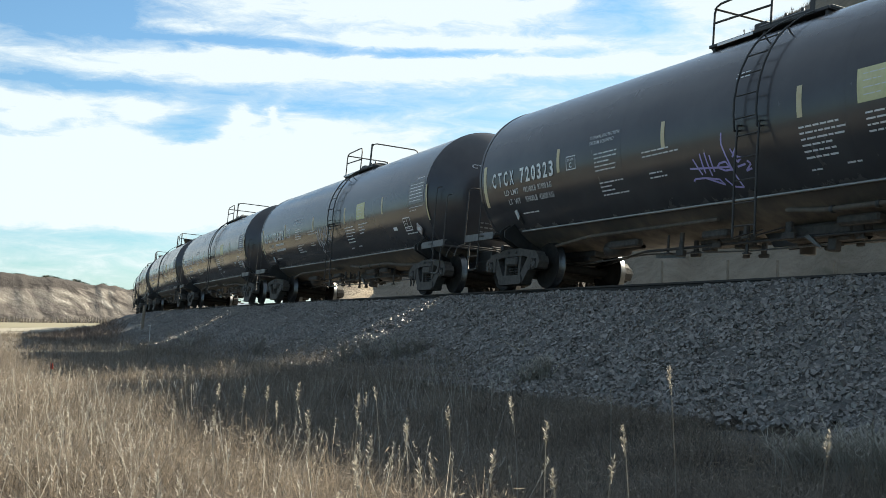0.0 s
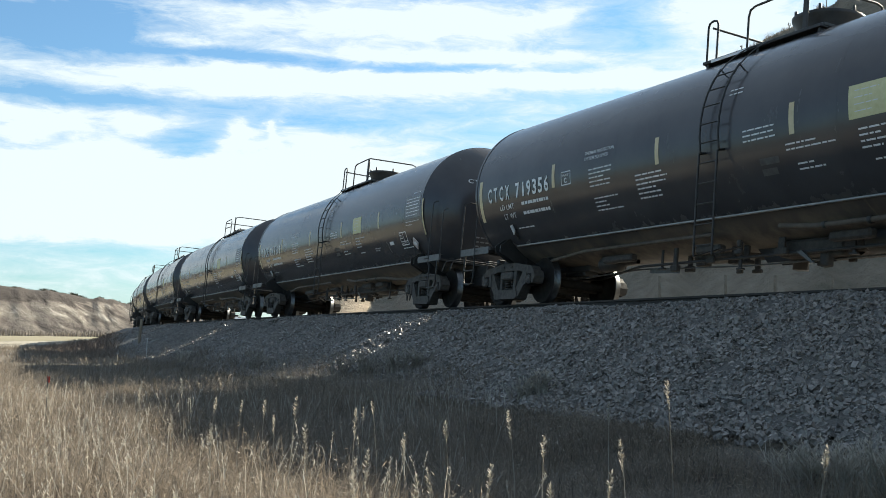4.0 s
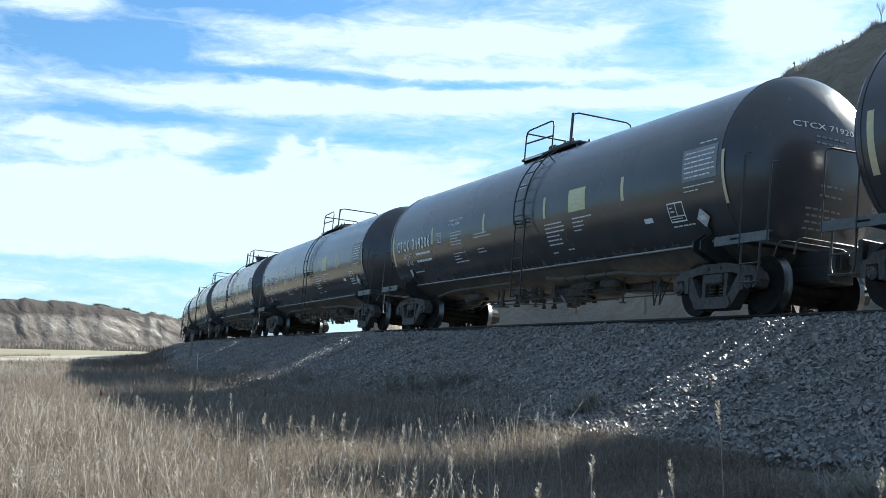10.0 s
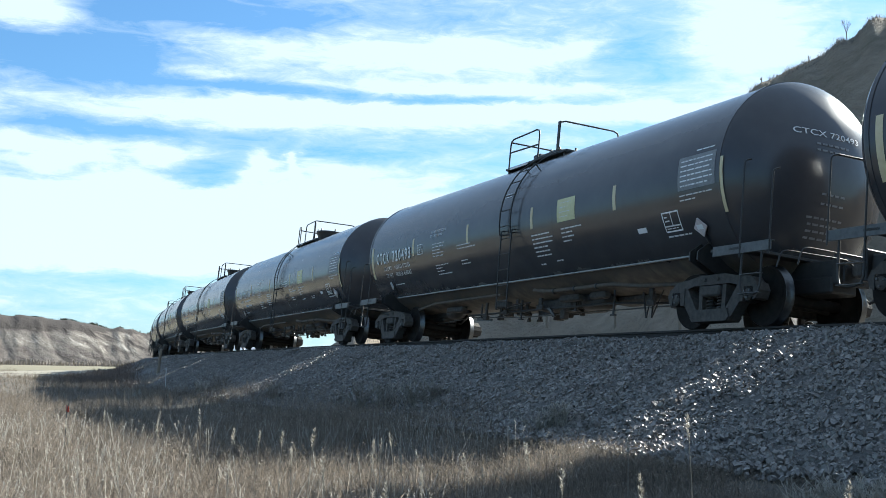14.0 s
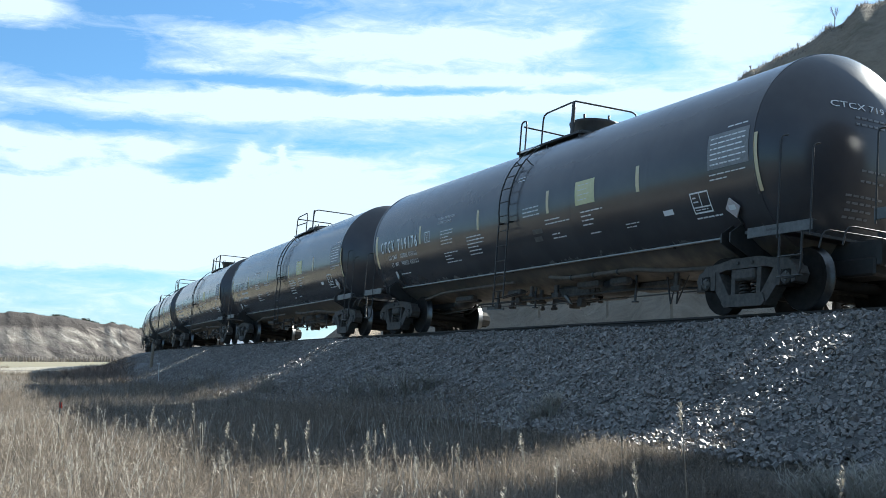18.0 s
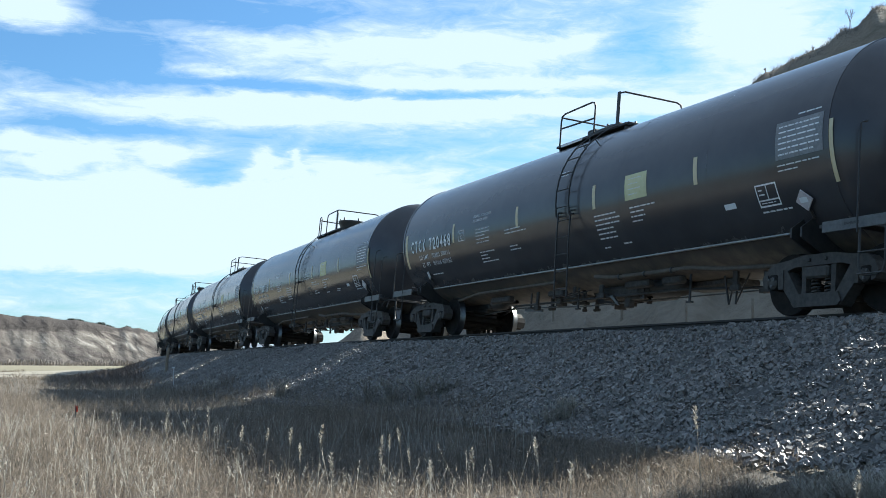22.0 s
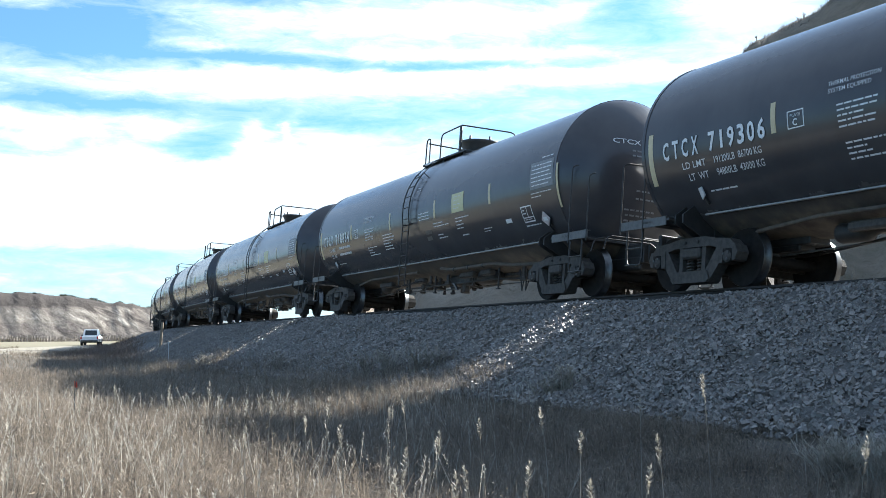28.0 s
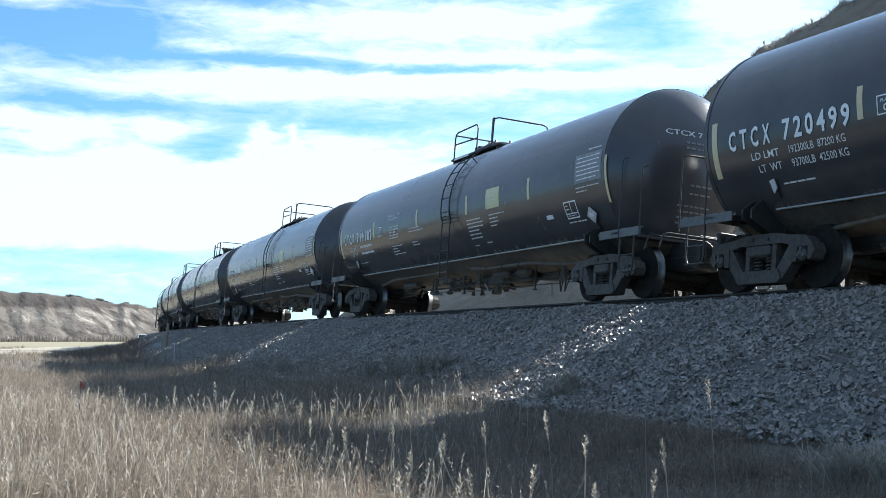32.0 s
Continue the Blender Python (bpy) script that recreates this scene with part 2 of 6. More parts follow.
RAIL_SIDE = surface("rusty_rail", ((0.035, 0.030, 0.027), (0.07, 0.058, 0.050)), 0.8, 0.2, 20.0, 0.2, 90.0)
RAIL_TOP = surface("worn_rail_head", ((0.30, 0.30, 0.31), (0.42, 0.42, 0.42)), 0.3, 1.0, 20.0)
LETTER_WHITE = surface("white_lettering", ((0.78, 0.78, 0.78), (0.88, 0.88, 0.87)), 0.5, 0.0, 9.0)
LETTER_DIM = surface("small_lettering", ((0.62, 0.62, 0.62), (0.80, 0.80, 0.79)), 0.55, 0.0, 30.0)
LETTER_FAINT = surface("worn_lettering", ((0.13, 0.13, 0.135), (0.30, 0.30, 0.30)), 0.55, 0.0, 30.0)
STRIPE_YELLOW = surface("reflective_stripe", ((0.58, 0.46, 0.26), (0.70, 0.60, 0.38)), 0.4, 0.0, 12.0)
PLACARD = surface("faded_placard", ((0.50, 0.42, 0.41), (0.70, 0.64, 0.62)), 0.5, 0.0, 14.0)
PANEL_YELLOW = surface("yellow_panel", ((0.56, 0.52, 0.25), (0.72, 0.67, 0.40)), 0.5, 0.0, 14.0)
SPRAY = surface("spray_paint", ((0.36, 0.30, 0.62), (0.55, 0.48, 0.75)), 0.5, 0.0, 12.0)
SPRAY_WHITE = surface("pale_spray_paint", ((0.45, 0.45, 0.48), (0.65, 0.65, 0.68)), 0.5, 0.0, 12.0)
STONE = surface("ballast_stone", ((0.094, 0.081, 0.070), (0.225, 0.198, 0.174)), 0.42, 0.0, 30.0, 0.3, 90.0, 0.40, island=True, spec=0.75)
# Bed colour is lowered to stand for shade in the gaps between stones.
BALLAST_SHADED = surface("ballast_bed", ((0.030, 0.028, 0.025), (0.100, 0.092, 0.083)), 0.75, 0.0, 22.0, 1.0, 24.0, spec=0.6)
TIE_WOOD = surface("creosoted_tie", ((0.025, 0.020, 0.017), (0.076, 0.060, 0.047)), 0.85, 0.0, 25.0, 0.4, 60.0, 0.2)
# Darker than dry earth: shade between the grass blades is in its colour.
SOIL_SHADED = surface("dry_soil_shaded", ((0.052, 0.043, 0.033), (0.108, 0.090, 0.068)), 0.9, 0.0, 2.5, 0.6, 14.0, stains=((0.12, 0.115, 0.07), 0.35, 0.5))
FIELD = surface("pale_dry_field", ((0.150, 0.130, 0.078), (0.225, 0.197, 0.125)), 0.9, 0.0, 0.6, 0.5, 3.0)
ROAD = surface("pale_gravel_road", ((0.220, 0.196, 0.150), (0.300, 0.270, 0.215)), 0.9, 0.0, 4.0, 0.3, 30.0)
GRASS = surface("dry_grass", ((0.145, 0.114, 0.086), (0.298, 0.250, 0.196)), 0.6, 0.0, 3.0, spread=0.45, translucent=0.4, island=True)
# Dull dead grass; the shade beside the train is also put into its colour.
GRASS_SHADED = surface("dead_grass_with_shade", ((0.070, 0.058, 0.047), (0.160, 0.137, 0.113)), 0.7, 0.0, 3.0, spread=0.6, translucent=0.35, island=True)
SEED = surface("seed_plume", ((0.260, 0.235, 0.195), (0.430, 0.400, 0.345)), 0.7, 0.0, 20.0, spread=0.2, translucent=0.4)
WEEDS = surface("russet_weeds", ((0.105, 0.076, 0.062), (0.210, 0.164, 0.136)), 0.75, 0.0, 2.0, spread=0.4, translucent=0.25, island=True)
LITTER = surface("dry_leaf_bits", ((0.17, 0.132, 0.098), (0.38, 0.320, 0.252)), 0.6, 0.0, 3.0, spread=0.5, translucent=0.35, island=True)
BRUSH = surface("leafless_brush", ((0.160, 0.140, 0.120), (0.264, 0.232, 0.200)), 0.9, 0.0, 4.0, spread=0.3, translucent=0.1, island=True)
JUNIPER = surface("dark_juniper", ((0.028, 0.034, 0.022), (0.060, 0.064, 0.040)), 0.85, 0.0, 6.0, spread=0.3, island=True)
POST_WOOD = surface("weathered_post", ((0.176, 0.136, 0.096), (0.320, 0.264, 0.200)), 0.85, 0.0, 18.0, 0.3, 60.0)
# White paint greyed, so the colour carries the shade on the post.
MARKER_SHADED = surface("shaded_white_marker", ((0.45, 0.45, 0.44), (0.62, 0.62, 0.61)), 0.5, 0.0, 12.0)
MARKER_RED = surface("red_marker_flag", ((0.55, 0.06, 0.035), (0.75, 0.12, 0.07)), 0.6, 0.0, 12.0)
CAR_WHITE = surface("white_car_paint", ((0.74, 0.74, 0.76), (0.82, 0.82, 0.83)), 0.3, 0.0, 5.0, coat=0.5)
CAR_GLASS = surface("dark_car_glass", ((0.02, 0.025, 0.03), (0.04, 0.045, 0.05)), 0.08, 0.0, 4.0)
RUBBER = surface("tyre_rubber", ((0.015, 0.015, 0.016), (0.04, 0.04, 0.04)), 0.85, 0.0, 20.0)
CAR_TRIM = surface("dark_car_trim", ((0.03, 0.03, 0.032), (0.06, 0.06, 0.062)), 0.5, 0.0, 10.0)
TAIL_RED = surface("tail_lamp_red", ((0.35, 0.02, 0.02), (0.5, 0.04, 0.03)), 0.3, 0.0, 10.0)


def land(name, stops, rough=0.95, scale=0.09, banding=0.0, bump=1.2, bump_scale=0.7):
    """Bare or thinly grown land seen from afar: gullies, patches of growth and pale earth by noise and slope."""
    m = bpy.data.materials.new(name)
    net = Net(m)
    where = net.add("ShaderNodeTexCoord").outputs["Object"]
    big = net.noise(where, scale, 8.0, 0.62, 0.4)
    small = net.noise(where, scale * 9, 6.0, 0.65)
    up = net.add("ShaderNodeSeparateXYZ", {0: net.add("ShaderNodeNewGeometry").outputs["Normal"]}).outputs[2]
    v = net.math("ADD", net.math("MULTIPLY", big, 0.55), net.math("MULTIPLY", small, 0.35))
    v = net.math("ADD", v, net.math("MULTIPLY", net.math("SUBTRACT", up, 0.75), banding))
    colour = net.ramp(v, stops)
    bsdf = net.add("ShaderNodeBsdfPrincipled", {"Base Color": colour, "Roughness": rough, "Specular IOR Level": 0.2})
    hills = net.noise(where, bump_scale, 8.0, 0.7)
    net.l.new(net.add("ShaderNodeBump", {"Height": hills, "Strength": bump, "Distance": 0.6}).outputs[0], bsdf.inputs["Normal"])
    net.l.new(bsdf.outputs[0], net.add("ShaderNodeOutputMaterial").inputs[0])
    return m


def bluff_material():
    """Eroded clay: pale ribs that run down to the right, dark growth on the crest and in the gullies, grey brush slopes below."""
    m = bpy.data.materials.new("eroded_bluff")
    net = Net(m)
    where = net.add("ShaderNodeTexCoord").outputs["Object"]
    xyz = net.add("ShaderNodeSeparateXYZ", {0: where}).outputs
    u = net.math("ADD", net.math("MULTIPLY", xyz[0], 0.951), net.math("MULTIPLY", xyz[1], 0.309))
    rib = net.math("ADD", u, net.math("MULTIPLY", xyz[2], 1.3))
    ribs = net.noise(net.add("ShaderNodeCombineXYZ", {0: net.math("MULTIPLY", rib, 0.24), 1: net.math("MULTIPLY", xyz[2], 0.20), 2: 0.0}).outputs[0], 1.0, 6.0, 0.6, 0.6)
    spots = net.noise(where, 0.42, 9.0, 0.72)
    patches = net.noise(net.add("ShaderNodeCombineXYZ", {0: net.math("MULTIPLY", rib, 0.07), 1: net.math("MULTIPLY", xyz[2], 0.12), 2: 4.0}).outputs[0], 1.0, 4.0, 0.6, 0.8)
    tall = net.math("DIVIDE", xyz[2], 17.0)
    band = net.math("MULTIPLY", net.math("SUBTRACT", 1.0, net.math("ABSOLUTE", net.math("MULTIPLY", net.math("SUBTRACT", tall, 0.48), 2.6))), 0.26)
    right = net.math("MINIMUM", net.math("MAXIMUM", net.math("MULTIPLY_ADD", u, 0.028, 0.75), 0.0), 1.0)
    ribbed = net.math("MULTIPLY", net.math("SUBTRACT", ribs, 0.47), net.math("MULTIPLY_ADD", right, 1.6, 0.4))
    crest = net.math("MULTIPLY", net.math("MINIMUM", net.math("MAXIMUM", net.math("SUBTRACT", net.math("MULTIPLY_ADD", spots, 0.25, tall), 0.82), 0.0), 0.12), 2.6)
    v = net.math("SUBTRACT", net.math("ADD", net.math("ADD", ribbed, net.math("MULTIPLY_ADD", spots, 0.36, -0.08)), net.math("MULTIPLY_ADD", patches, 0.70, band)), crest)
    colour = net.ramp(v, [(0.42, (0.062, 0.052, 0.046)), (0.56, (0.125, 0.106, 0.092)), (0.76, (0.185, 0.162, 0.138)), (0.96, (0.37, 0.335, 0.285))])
    bsdf = net.add("ShaderNodeBsdfPrincipled", {"Base Color": colour, "Roughness": 0.95, "Specular IOR Level": 0.2})
    net.l.new(net.add("ShaderNodeBump", {"Height": net.math("ADD", ribs, spots), "Strength": 0.45, "Distance": 2.0}).outputs[0], bsdf.inputs["Normal"])
    net.l.new(bsdf.outputs[0], net.add("ShaderNodeOutputMaterial").inputs[0])
    return m


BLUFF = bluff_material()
HILL = land("dry_hillside", [(0.30, (0.360, 0.300, 0.228)), (0.46, (0.264, 0.216, 0.162)), (0.60, (0.168, 0.144, 0.102))], scale=0.12)


# ---- mesh writing ----
class Geo:
    """Vertices and faces of one mesh."""

    def __init__(self):
        self.v, self.f, self.mi, self.smooth = [], [], [], []

    def add(self, verts, faces, slot=0, smooth=False):
        k = len(self.v)
        self.v += [tuple(p) for p in verts]
        self.f += [tuple(i + k for i in f) for f in faces]
        self.mi += [slot] * len(faces)
        self.smooth += [smooth] * len(faces)
        return self

    def box(self, c, size, cut=0.008, m=None, slot=0):
        """A box with chamfered edges."""
        h = [s / 2 for s in size]
        cut = min(cut, min(h) * 0.6)
        verts, index = [], {}
        for sx in (-1, 1):
            for sy in (-1, 1):
                for sz in (-1, 1):
                    s = (sx, sy, sz)
                    for ax in range(3):
                        p = [s[i] * (h[i] if i == ax else h[i] - cut) for i in range(3)]
                        index[s, ax] = len(verts)
                        verts.append(p)
        faces = []
        for ax in range(3):
            b, d = [i for i in range(3) if i != ax]
            for sg in (-1, 1):
                loop = []
                for p, q in ((-1, -1), (1, -1), (1, 1), (-1, 1)):
                    s = [0, 0, 0]
                    s[ax], s[b], s[d] = sg, p, q
                    loop.append(index[tuple(s), ax])
                faces.append(loop)
            for p in (-1, 1):
                for q in (-1, 1):
                    s0, s1 = [0, 0, 0], [0, 0, 0]
                    s0[ax], s1[ax] = -1, 1
                    s0[b] = s1[b] = p
                    s0[d] = s1[d] = q
                    faces.append([index[tuple(s0), b], index[tuple(s1), b], index[tuple(s1), d], index[tuple(s0), d]])
        for sx in (-1, 1):
            for sy in (-1, 1):
                for sz in (-1, 1):
                    faces.append([index[(sx, sy, sz), ax] for ax in range(3)])
        t = (m or Matrix()) 
        return self.add([t @ (Vector(p) + Vector(c)) if m is None else t @ Vector(p) + Vector(c) for p in verts], faces, slot)

    def tube(self, points, r, n=8, caps=True, slot=0):
        pts = [Vector(p) for p in points]
        verts, faces = [], []
        side = None
        for i, p in enumerate(pts):
            way = (pts[min(i + 1, len(pts) - 1)] - pts[max(i - 1, 0)]).normalized()
            if side is None:
                side = way.orthogonal().normalized()
            side = (side - way * side.dot(way)).normalized()
            other = way.cross(side)
            rr = r[i] if isinstance(r, (list, tuple)) else r
            verts += [p + (side * math.cos(a) + other * math.sin(a)) * rr for a in (2 * math.pi * k / n for k in range(n))]
        for i in range(len(pts) - 1):
            faces += [(i * n + k, i * n + (k + 1) % n, (i + 1) * n + (k + 1) % n, (i + 1) * n + k) for k in range(n)]
        self.add(verts, faces, slot, True)
        if caps:
            self.add(verts[:n][::-1], [tuple(range(n))], slot)
            self.add(verts[-n:], [tuple(range(n))], slot)
        return self

    def lathe(self, profile, n=32, axis="x", c=(0, 0, 0), slot=0, smooth=True):
        """profile: (along, radius) pairs."""
        verts, faces = [], []
        for u, r in profile:
            for k in range(n):
                a = 2 * math.pi * k / n
                p = {"x": (u, r * math.cos(a), r * math.sin(a)), "y": (r * math.sin(a), u, r * math.cos(a)), "z": (r * math.cos(a), r * math.sin(a), u)}[axis]
                verts.append(tuple(p[i] + c[i] for i in range(3)))
        for i in range(len(profile) - 1):
            faces += [(i * n + k, i * n + (k + 1) % n, (i + 1) * n + (k + 1) % n, (i + 1) * n + k) for k in range(n)]
        return self.add(verts, faces, slot, smooth)

    def slab(self, outline, y0, y1, slot=0):
        """An outline of (x, z) corners, thick from y0 to y1."""
        n = len(outline)
        verts = [(x, y0, z) for x, z in outline] + [(x, y1, z) for x, z in outline]
        faces = [tuple(range(n)), tuple(range(2 * n - 1, n - 1, -1))] + [(k, n + k, n + (k + 1) % n, (k + 1) % n) for k in range(n)]
        return self.add(verts, faces, slot)

    def mesh(self, name, *materials):
        me = bpy.data.meshes.new(name)
        me.from_pydata(self.v, [], self.f)
        me.polygons.foreach_set("material_index", self.mi)
        me.polygons.foreach_set("use_smooth", self.smooth)
        for m in materials:
            me.materials.append(m)
        bm = bmesh.new()
        bm.from_mesh(me)
        bmesh.ops.recalc_face_normals(bm, faces=bm.faces)
        bm.to_mesh(me)
        bm.free()
        return me


def part(name, geo, material, parent, label="", at=None):
    mats = material if isinstance(material, (list, tuple)) else (material,)
    me = geo if isinstance(geo, bpy.types.Mesh) else geo.mesh(name, *mats)
    ob = new(name, me)
    ob.parent = parent
    if at is not None:
        ob.location = at
    return tagged(ob, label=label)


def thing(name, geo, material, label, category, group="", kind="", at=None):
    ob = new(name, geo.mesh(name, *(material if isinstance(material, (list, tuple)) else (material,))) if geo else None)
    if at is not None:
        ob.location = at
    return tagged(ob, label, category, group, kind)


def bulk(name, verts, faces, material, label, category, kind="stuff", smooth=False):
    """One large mesh from arrays."""
    me = bpy.data.meshes.new(name)
    verts, faces = np.asarray(verts, "f4"), np.asarray(faces, "i4")
    per = faces.shape[1]
    me.vertices.add(len(verts))
    me.vertices.foreach_set("co", verts.ravel())
    me.loops.add(faces.size)
    me.loops.foreach_set("vertex_index", faces.ravel())
    me.polygons.add(len(faces))
    me.polygons.foreach_set("loop_start", np.arange(0, faces.size, per, dtype="i4"))
    me.polygons.foreach_set("use_smooth", np.full(len(faces), smooth))
    me.update(calc_edges=True)
    me.validate()
    me.materials.append(material)
    ob = new(name, me)
    return tagged(ob, label, category, "", kind)


# ---- the plan: a railway on a long right-hand curve, seen from the field beside it ----
RAIL_Z = EYE.z + 0.706        # height of the track's middle at the rail heads
CANT = 0.0883                 # the near rail is the higher one
GAUGE = 0.75
CAR_STEP = 18.1
_S = np.arange(-160.0, 760.0, 0.5)
_turn = np.where(_S > 130, -0.00213, np.where(_S < -40, -0.00162, -0.0017418 - 2.97e-6 * _S))
_i0 = int(np.argmin(np.abs(_S)))
_head = np.cumsum(_turn) * 0.5
_head = _head - _head[_i0] + 0.41111
_x = np.cumsum(-np.sin(_head)) * 0.5
_y = np.cumsum(np.cos(_head)) * 0.5
_x, _y = _x - _x[_i0] + 0.806, _y - _y[_i0] + 27.421


def track(s):
    """The track's middle at s metres from its mark, and its heading (radians to the left of +Y)."""
    return np.interp(s, _S, _x), np.interp(s, _S, _y), np.interp(s, _S, _head)


def beside(s, lat):
    """A place beside the track; lat is positive on the field's side."""
    x, y, a = track(s)
    return x - np.cos(a) * lat, y - np.sin(a) * lat


def along(x, y):
    """s and lat of places, as arrays."""
    x, y = np.asarray(x, float).ravel(), np.asarray(y, float).ravel()
    s, lat = np.empty(len(x)), np.empty(len(x))
    tx, ty, th, ts = _x[::4], _y[::4], _head[::4], _S[::4]
    for k in range(0, len(x), 4000):
        px, py = x[k:k + 4000, None], y[k:k + 4000, None]
        i = np.argmin((px - tx) ** 2 + (py - ty) ** 2, axis=1)
        dx, dy = px[:, 0] - tx[i], py[:, 0] - ty[i]
        s[k:k + 4000] = ts[i] - np.sin(th[i]) * dx + np.cos(th[i]) * dy
        lat[k:k + 4000] = -(np.cos(th[i]) * dx + np.sin(th[i]) * dy)
    return s, lat


def ripple(x, y, step, seed=0):
    """Smooth value noise in -1..1 on arrays."""
    rng = np.random.RandomState(seed)
    grid = rng.uniform(-1, 1, (64, 64))
    u, v = np.asarray(x) / step, np.asarray(y) / step
    iu, iv = np.floor(u).astype(int), np.floor(v).astype(int)
    fu, fv = u - iu, v - iv
    fu, fv = fu * fu * (3 - 2 * fu), fv * fv * (3 - 2 * fv)
    g = lambda a, b: grid[a % 64, b % 64]
    return (g(iu, iv) * (1 - fu) + g(iu + 1, iv) * fu) * (1 - fv) + (g(iu, iv + 1) * (1 - fu) + g(iu + 1, iv + 1) * fu) * fv


BED = [(-9.0, 0.55), (-5.2, 0.62), (-2.3, 1.34), (-1.2, 1.44), (1.2, 1.62), (2.05, 1.55), (4.95, 0.25), (6.5, 0.12), (8.0, 0.03)]   # lat, height of the made ground
ROAD_LINE = ((-32.3, 89.7), (-38.9, 119.6))


def road_off(x, y):
    """Distance from the road's middle."""
    (ax, ay), (bx, by) = ROAD_LINE
    n = math.hypot(bx - ax, by - ay)
    return ((x - ax) * (by - ay) - (y - ay) * (bx - ax)) / n


def ground_z(x, y):
    shape = np.shape(x)
    x, y = np.ravel(x), np.ravel(y)
    s, lat = along(x, y)
    z = 0.06 * ripple(x, y, 3.0, 1) + 0.10 * ripple(x, y, 14.0, 2)
    near = np.clip((np.hypot(x, y) - 2) / 6, 0, 1)
    z = z * near
    off = np.abs(road_off(x, y))
    z = z + 0.29 * np.clip((7.0 - off) / 3.0, 0, 1)
    bed = np.interp(lat, [p[0] for p in BED], [p[1] for p in BED]) - 0.07
    w = np.clip((8.5 - np.abs(lat + 0.5)) / 2.0, 0, 1)
    w = np.where(s > 700, 0, w)
    z = z * (1 - w) + (bed + 0.03 * ripple(x, y, 0.8, 5)) * w
    z = np.where((lat < -6) , np.maximum(z, 0.5 * np.clip((-lat - 6) / 3, 0, 1) * np.clip((60 - (-lat)) / 30, 0, 1)), z)
    return z.reshape(shape)


def make_ground():
    fine = np.radians(np.arange(-32, 40.01, 0.5))
    az = np.concatenate([np.radians(np.arange(-180, -32, 4.0)), fine, np.radians(np.arange(44, 180, 4.0))])
    r = np.concatenate([[0.002], np.arange(0.6, 60, 0.45), 60 * 1.035 ** np.arange(0, 125)])
    A, Rr = np.meshgrid(az, r)
    X, Y = np.sin(A) * Rr + 0.15, np.cos(A) * Rr - 0.2
    Z = ground_z(X, Y)
    n, k = len(az), len(r)
    i = np.arange(k - 1)[:, None] * n + np.arange(n)[None, :]
    j = np.arange(k - 1)[:, None] * n + (np.arange(n)[None, :] + 1) % n
    faces = np.stack([i, j, j + n, i + n], -1).reshape(-1, 4)
    bulk("ground", np.stack([X, Y, Z], -1).reshape(-1, 3), faces[:, ::-1], SOIL_SHADED, "dry prairie ground with thin dead grass, coloured dark for shade among it", "ground", "structure", True)


def sheet(name, az0, az1, n, radii, height, material, label):
    """A piece of rising land over a fan of azimuths (degrees) and distances."""
    az = np.radians(np.linspace(az0, az1, n))
    A, Rr = np.meshgrid(az, np.asarray(radii, float))
    Z = height(A, Rr)
    X, Y = np.sin(A) * Rr, np.cos(A) * Rr
    i = np.arange(len(radii) - 1)[:, None] * n + np.arange(n - 1)[None, :]
    faces = np.stack([i, i + 1, i + 1 + n, i + n], -1).reshape(-1, 4)
    return bulk(name, np.stack([X, Y, Z], -1).reshape(-1, 3), faces[:, ::-1], material, label, "hill", "structure", True)


def ease(u):
    u = np.clip(u, 0, 1)
    return u * u * (3 - 2 * u)


def bluff_height(A, Rr):
    a = np.degrees(A)
    crest = np.interp(a, [-60, -40, -28, -21, -19, -17.6, -16.3, -15, -13, -11, -8, -4, 0],
                      [2.0, 2.3, 2.5, 2.42, 2.28, 2.08, 1.95, 1.78, 1.55, 1.3, 0.9, 0.4, 0.0])
    top = 430 * np.tan(np.radians(crest)) + 0.5 * ripple(a * 3.0, Rr * 0, 1.0, 21)
    slant = a + 0.030 * (Rr - 380)
    gully = 0.6 - np.abs(ripple(slant * 1.1, Rr * 0.004, 1.0, 22)) * 1.6 + 1.0 * (1 - np.abs(ripple(slant * 3.6, Rr * 0.01, 1.0, 23)) * 2) + 0.5 * ripple(slant * 9.0, Rr * 0.02, 1.0, 25)
    u = (Rr - 362) / 66
    z = (0.18 * ease(u * 1.2) + 0.82 * ease((u - 0.22) / 0.78)) * top
    cut = np.clip(u * 2.2, 0, 1) * np.clip((1.02 - u) * 3.0, 0, 1)
    z = z - 0.5 * np.clip(gully, 0, 1.5) * cut
    return np.where(Rr < 352, -0.5, np.maximum(z, -0.2)) + np.where(Rr > 435, 0.8 * ripple(A * 300, Rr, 40.0, 24), 0)


